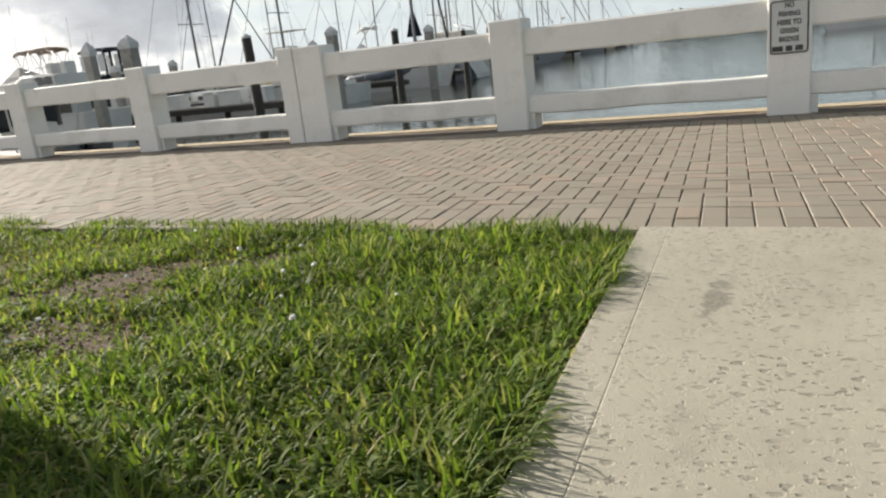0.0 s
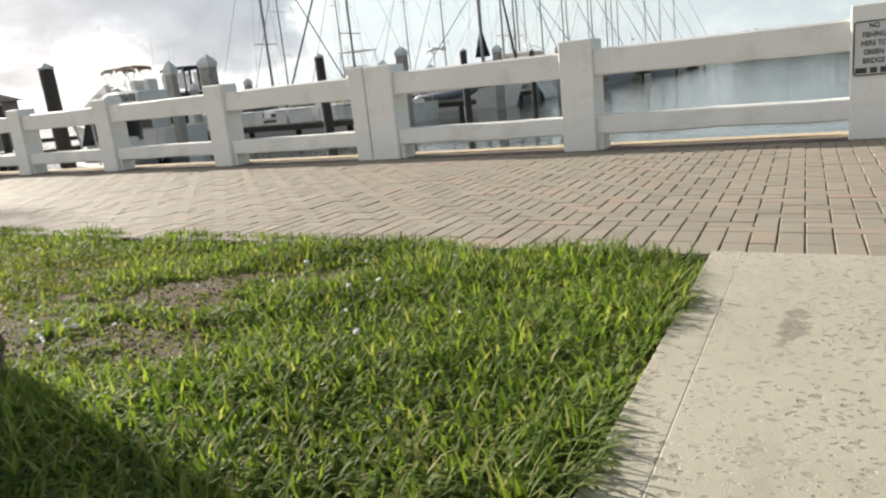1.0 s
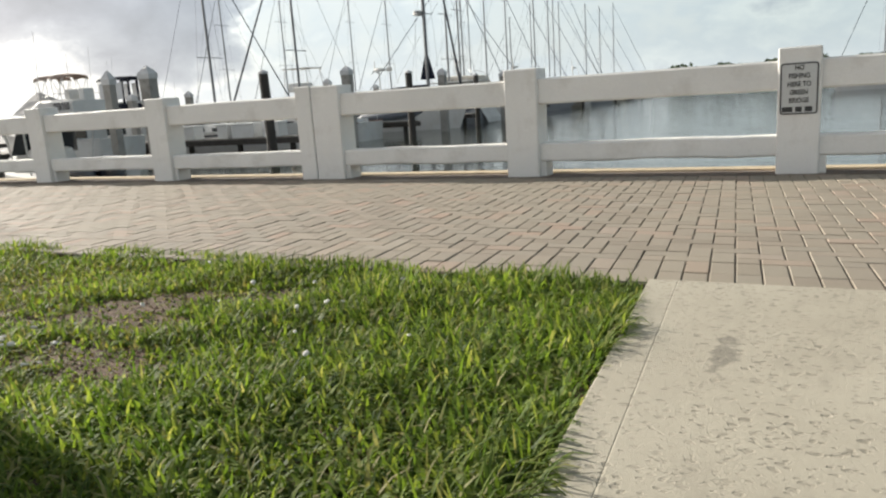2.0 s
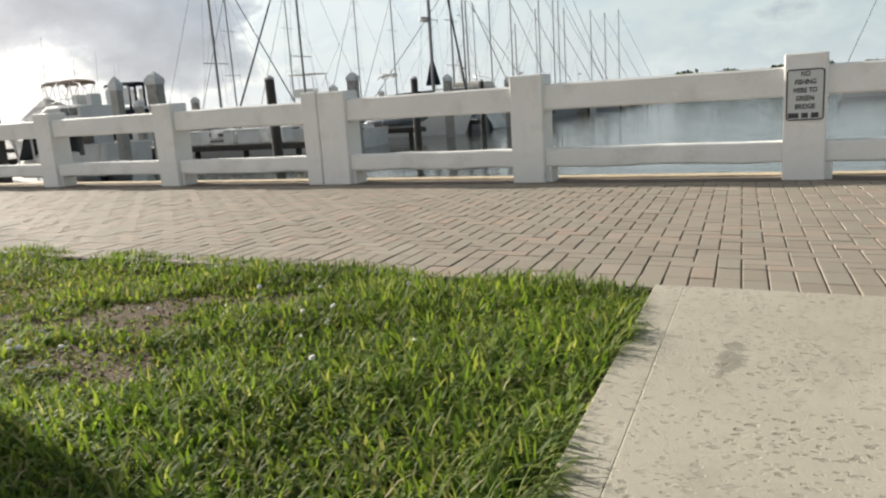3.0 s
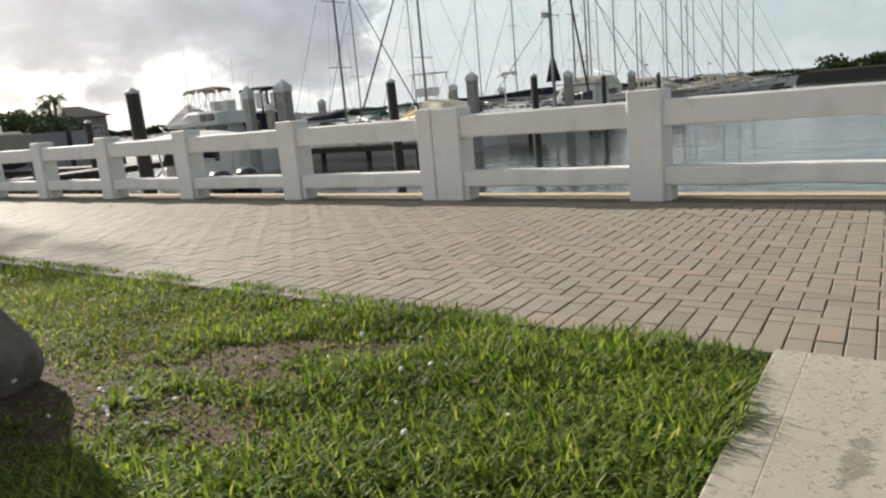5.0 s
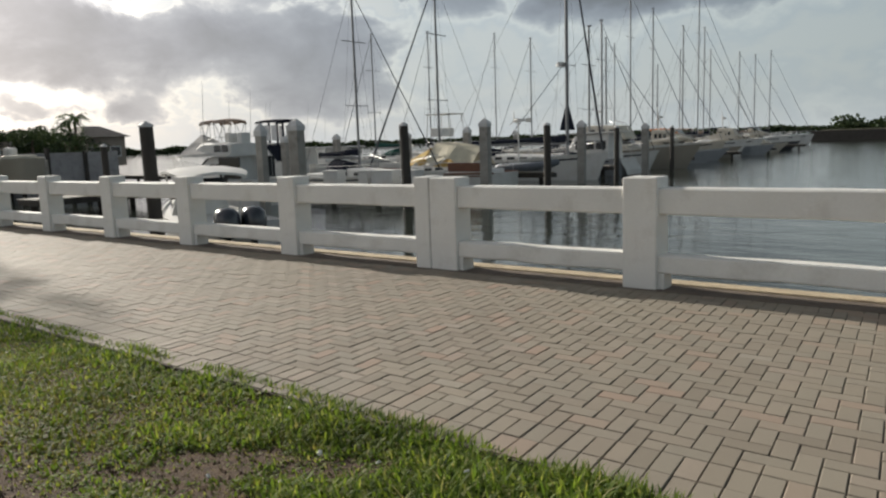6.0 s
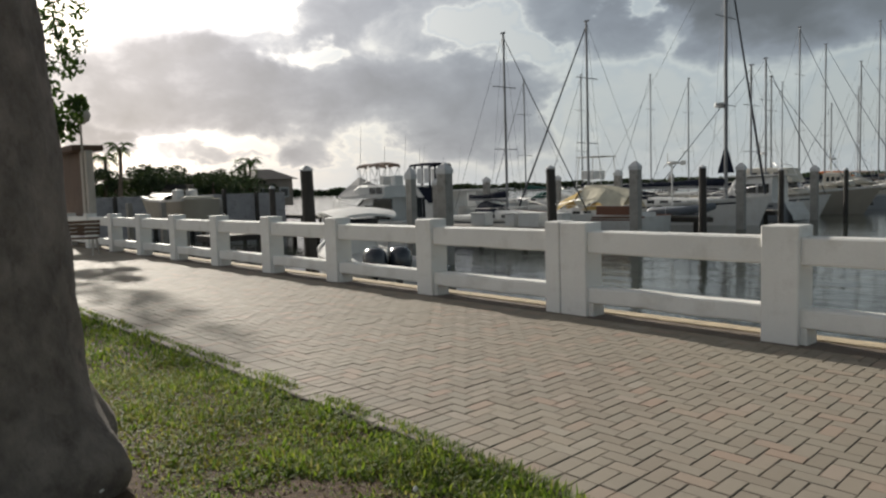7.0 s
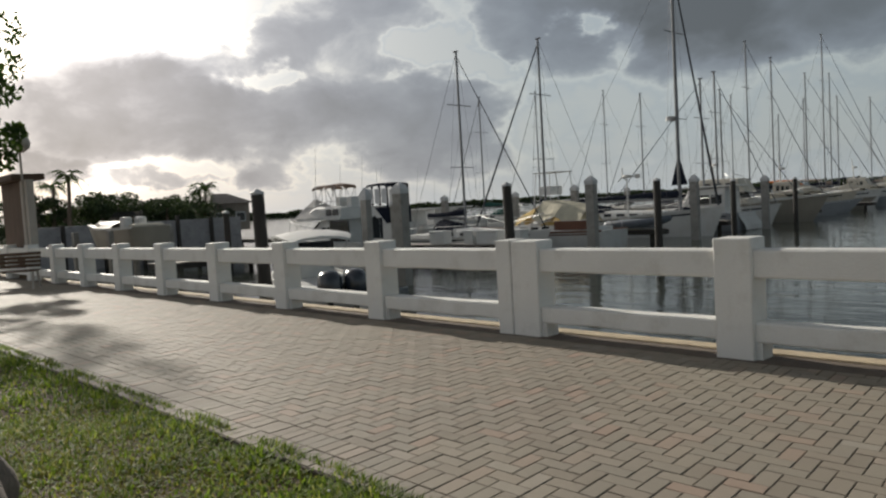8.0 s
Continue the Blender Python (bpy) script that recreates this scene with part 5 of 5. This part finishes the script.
def lawn_edge(x):
    """Where the lawn meets the pavers: it creeps over them away from the concrete walk."""
    return -3.905 + np.clip((2.0 - x) * 0.05, 0.0, 0.125)


def bare(x, y):
    """1 on the worn soil patches, 0 on full lawn."""
    out = np.zeros_like(x)
    rough = 0.55 * np.sin(9 * x + 5 * y) * np.sin(11 * y - 4 * x) + 0.45 * np.sin(23 * x - 9 * y + 1) * np.sin(19 * y + 7 * x) + 0.25 * np.sin(51 * x + 2) * np.sin(47 * y)
    for cx, cy, a, b, turn in DIRT:
        dx, dy = x - cx, y - cy
        u, v = dx * math.cos(turn) + dy * math.sin(turn), -dx * math.sin(turn) + dy * math.cos(turn)
        d = (u / a) ** 2 + (v / b) ** 2 + rough
        out = np.maximum(out, np.clip(1.35 - d, 0, 1))
    return out


def worn(x, y):
    """How short and yellow the lawn is: towards the tree."""
    return np.clip((1.0 - x) / 0.8, 0, 1) * np.clip((-3.95 - y) / 0.3, 0, 1)


def blades(name, x0, x1, y0, y1, per_m2, length, width, mat, seed, keep, label, lean=0.6, segs=3):
    r = np.random.default_rng(seed)
    n = int((x1 - x0) * (y1 - y0) * per_m2)
    x, y = r.uniform(x0, x1, n), r.uniform(y0, y1, n)
    k = r.uniform(0, 1, n) < keep(x, y)
    x, y = x[k], y[k]
    n = len(x)
    thin = bare(x, y)
    L = length * r.uniform(0.45, 1.25, n) * (1 - 0.5 * thin) * (1 - 0.30 * worn(x, y)) * (0.82 + 0.3 * np.sin(6.1 * x + 0.7) * np.sin(5.7 * y + x))
    a = r.uniform(0, 2 * np.pi, n) + 1.2 * np.sin(3.1 * x + 4.3 * y) + 1.7 * np.sin(7.9 * y - 5.7 * x)
    bend = lean * r.uniform(0.2, 1.6, n)
    rim = (x > SLAB_X + SKEW * (EDGE_Y - y) - 0.05) & (y < EDGE_Y)
    a = np.where(rim, r.normal(0, 0.8, n), a)
    bend = np.where(rim, bend + 0.1, bend)
    L = np.where(rim, L * 0.9, L)
    brink = (y > lawn_edge(x) - 0.055) & (x < SLAB_X)
    a = np.where(brink, np.pi / 2 + r.normal(0, 0.8, n), a)
    d = np.column_stack([np.cos(a), np.sin(a)])
    side = np.column_stack([-np.sin(a), np.cos(a)])
    w = width * r.uniform(0.6, 1.3, n)
    rows = []
    base = np.column_stack([x, y])
    ground_z = FALL * np.minimum(-y, 12.0)
    for s in range(segs + 1):
        u = s / segs
        ang = bend * u
        out = L * u * np.sin(ang)
        z = ground_z - 0.038 + L * u * np.cos(ang * 0.9)
        c = base + d * out[:, None]
        ww = (w * (1 - u) ** 0.6)[:, None] * side * 0.5
        if s < segs:
            rows += [np.column_stack([c - ww, z]), np.column_stack([c + ww, z])]
        else:
            rows += [np.column_stack([c, z])]
    m = len(rows)
    verts = np.stack(rows, 1).reshape(-1, 3)
    off = (np.arange(n) * m)[:, None]
    faces = []
    for s in range(segs - 1):
        b = 2 * s
        faces += [off + np.array([[b, b + 1, b + 3]]), off + np.array([[b, b + 3, b + 2]])]
    b = 2 * (segs - 1)
    faces.append(off + np.array([[b, b + 1, b + 2]]))
    ob = raw_mesh(name, verts, np.concatenate(faces), mat)
    return tagged(ob, label, "lawn", kind="stuff")


def edge_noise(x):
    return 0.03 * np.sin(5.3 * x + 1) + 0.025 * np.sin(13.7 * x) + 0.012 * np.sin(37 * x)


def on_lawn(x, y):
    ok = (y < lawn_edge(x) + 0.005 + 0.6 * edge_noise(x)) & (x < SLAB_X + SKEW * (EDGE_Y - y) - 0.02 + 0.8 * edge_noise(y * 1.3))
    return ok * (1 - 0.60 * bare(x, y)) * (1 - 0.30 * worn(x, y))


def near_trunk(x, y):
    return np.clip(np.hypot(x + 0.965, y + 5.764) / 0.287 - 2.0, 0, 1)


green = lambda x, y: on_lawn(x, y) * near_trunk(x, y)
blades("grass", -0.4, 2.35, -6.6, -3.75, 7000, 0.098, 0.0150, M_GRASS, 11, green, "thick green lawn grass with broad curved blades", lean=1.55)
blades("grass", -0.4, 2.35, -6.6, -3.75, 1500, 0.125, 0.0105, M_GRASS, 18, green, "thick green lawn grass with broad curved blades", lean=1.2)
blades("grass", -3.5, -0.4, -6.6, -3.75, 4200, 0.095, 0.015, M_GRASS, 12, green, "green lawn grass along the paved walk", lean=1.5)
blades("grass", -12, -3.5, -7.5, -3.75, 1500, 0.11, 0.019, M_GRASS, 13, green, "green lawn grass along the paved walk", lean=1.1, segs=2)
blades("grass", -60, -12, -10, -3.75, 120, 0.14, 0.05, M_GRASS, 14, green, "green lawn grass along the paved walk", segs=2)
blades("grass", -0.4, 2.5, -9.5, -6.6, 2500, 0.12, 0.014, M_GRASS, 15, green, "green lawn grass", lean=1.1, segs=2)
blades("grass", -9.0, 2.1, -3.96, -3.76, 9000, 0.095, 0.012, M_GRASS, 19, lambda x, y: (np.abs(y - lawn_edge(x) + 0.02) < 0.032) * 0.72 + 0.28 * np.sin(7 * x) * np.sin(2.3 * x + 1) * (np.abs(y - lawn_edge(x) + 0.02) < 0.032), "green lawn grass spilling over the edge of the pavers", lean=0.95)
blades("grass", -9.0, -0.4, -9.5, -6.6, 900, 0.12, 0.018, M_GRASS, 20, green, "green lawn grass", lean=1.1, segs=2)
blades("grass", 2.0, 2.36, -6.9, EDGE_Y, 9000, 0.115, 0.009, M_GRASS, 23, lambda x, y: (np.abs(x - SLAB_X - SKEW * (EDGE_Y - y) + 0.045) < 0.035) * (0.6 + 0.4 * np.sin(19 * y) * np.sin(7.1 * y + 1)), "green lawn grass hanging over the concrete walk", lean=1.0)
dryer = lambda x, y: ((y < lawn_edge(x) - 0.04) & (x < SLAB_X + SKEW * (EDGE_Y - y) - 0.03)) * near_trunk(x, y) * (0.12 + 0.88 * worn(x, y)) * (1 - 0.6 * bare(x, y))
blades("dry_grass", -3.5, 2.0, -6.6, -3.75, 4600, 0.072, 0.010, M_DRYGRASS, 16, dryer, "yellowed short grass between worn patches", lean=1.3)
blades("dry_grass", -1.2, 1.1, -5.9, -4.0, 1300, 0.06, 0.006, M_DRYGRASS, 17, lambda x, y: 0.2 + 0.6 * bare(x, y), "dead straw on the worn soil", lean=1.5)

r = np.random.default_rng(31)
px, py = r.uniform(-1.3, 1.2, 9000), r.uniform(-5.9, -4.1, 9000)
keep = r.uniform(0, 1, 9000) < 0.2 * bare(px, py)
px, py = px[keep], py[keep]
q = r.uniform(0.003, 0.012, len(px))[:, None]
mid = np.column_stack([px, py, FALL * -py - 0.028])
corners = [mid + q * np.array(d) * r.uniform(0.6, 1.3, (len(px), 1)) for d in ((1, 0.2, -0.2), (-0.3, 1, -0.2), (-1, -0.4, -0.2), (0.2, -1, -0.2), (0.1, 0.1, 0.9))]
tri = np.array([[0, 1, 4], [1, 2, 4], [2, 3, 4], [3, 0, 4]])
tagged(raw_mesh("soil_crumbs", np.stack(corners, 1).reshape(-1, 3), (tri[None] + 5 * np.arange(len(px))[:, None, None]).reshape(-1, 3), M_SOIL),
       "loose brown crumbs of soil on the worn lawn", "soil", kind="stuff")

r = np.random.default_rng(77)
for k in range(34):
    px, py = (r.normal(0.09, 0.19), r.normal(-5.37, 0.11)) if k < 16 else (r.uniform(-1.5, 1.6), r.uniform(-5.6, -4.05))
    s = r.uniform(0.008, 0.017)
    ob = obj_of("shell_fragment", loft(B(), [[(q * math.cos(a), q * 0.7 * math.sin(a), z) for a in np.linspace(0, 2 * math.pi, 7)[:-1]] for q, z in ((s, 0), (s * 0.8, s * 0.5), (s * 0.2, s * 0.6))]), M_SHELL)
    ob.matrix_world = pose(px, py, level(py) - 0.028 + (0.03 if k < 16 else 0.06), r.uniform(-30, 30), r.uniform(-30, 30), r.uniform(0, 360))
    tagged(ob, "small white shell fragment lying in the lawn", "shell", "shell fragments")


# ---- pavers: two soldier courses along the lawn, herringbone up to the railing ----
U = 0.1040
GAP = 0.0062
LEAN = 0.085            # the cross joints leave the railing's square by this slope
FIRST_Y = -3.462        # where the herringbone begins
FIRST_X = 2.010         # a half paver's side in its first row


def paver_rings(lx, ly):
    """Three outlines of a paver, foot to top, with a worn arris."""
    out = []
    for k, z in ((0, -0.055), (0, -0.0034), (0.0036, 0.0)):
        for sx, sy in ((-1, -1), (1, -1), (1, 1), (-1, 1)):
            ax, ay = sx * (lx / 2 - k), sy * (ly / 2 - k)
            out.append((ax - LEAN * ay, ay, z))
    return out


def paver_faces(o):
    return [(o + q + e, o + q + (e + 1) % 4, o + q + 4 + (e + 1) % 4, o + q + 4 + e) for q in (0, 4) for e in range(4)] + [(o + 8, o + 9, o + 10, o + 11)]


SIZES = {"x": (2 * U - GAP, U - GAP), "y": (U - GAP, 2 * U - GAP), "h": (U - GAP, U - GAP), "cut": (U - GAP, FIRST_Y - 2 * U - EDGE_Y - GAP)}
paver_meshes = {}
for kind, (lx, ly) in SIZES.items():
    me = bpy.data.meshes.new("paver")
    me.from_pydata(paver_rings(lx, ly), [], paver_faces(0))
    me.materials.append(M_PAVER)
    paver_meshes[kind] = me
cols, rows_n = 412, int((-0.03 - FIRST_Y) / U)
x_lo = FIRST_X - 3 * U - 4 * U * 86
spots = []
for i in range(cols):
    x = x_lo + (i + 0.5) * U
    spots.append((x, FIRST_Y - U, "y"))
    if x < SLAB_X - 0.04:
        spots.append((x, FIRST_Y - 3 * U, "y"))
    else:
        spots.append((x, (FIRST_Y - 2 * U + EDGE_Y) / 2, "cut"))
for j in range(rows_n):
    for i in range(cols):
        c = (i + j) % 4
        x, y = x_lo + i * U, FIRST_Y + j * U
        if c == 0:
            spots.append((x + U, y + U / 2, "x"))
        elif c == 2 and j < rows_n - 1:
            spots.append((x + U / 2, y + U, "y"))
        elif (c == 3 and j == 0) or (c == 2 and j == rows_n - 1):
            spots.append((x + U / 2, y + U / 2, "h"))
pv = random.Random(5)
near, rest = [], []
for s in spots:
    (near if 0.45 < s[0] < 2.95 and s[1] < -2.5 else rest).append(s)
walk_root = thing("pavement", pose(0, 0, 0), "herringbone walk of worn beige and rose concrete pavers", "pavement", kind="structure")
for x, y, kind in near:
    ob = new("paver", paver_meshes[kind])
    ob.parent = walk_root
    ob.matrix_local = pose(x - LEAN * (y - FIRST_Y), y, level(y) + pv.uniform(-0.0025, 0.002), pv.uniform(-0.5, 0.5) - 0.66, pv.uniform(-0.5, 0.5), pv.uniform(-0.7, 0.7))
verts, faces = [], []
for x, y, kind in rest:
    z, tx, ty = level(y) + pv.uniform(-0.0025, 0.002), pv.uniform(-0.009, 0.009), pv.uniform(-0.009, 0.009) - FALL
    o = len(verts)
    verts += [(x - LEAN * (y - FIRST_Y) + ax, y + ay, z + az + tx * ax + ty * ay) for ax, ay, az in paver_rings(*SIZES[kind])]
    faces += paver_faces(o)
ob = raw_mesh("pavers", np.array(verts), np.array(faces), M_PAVER)
ob.parent = walk_root
ob["kind"] = "stuff"
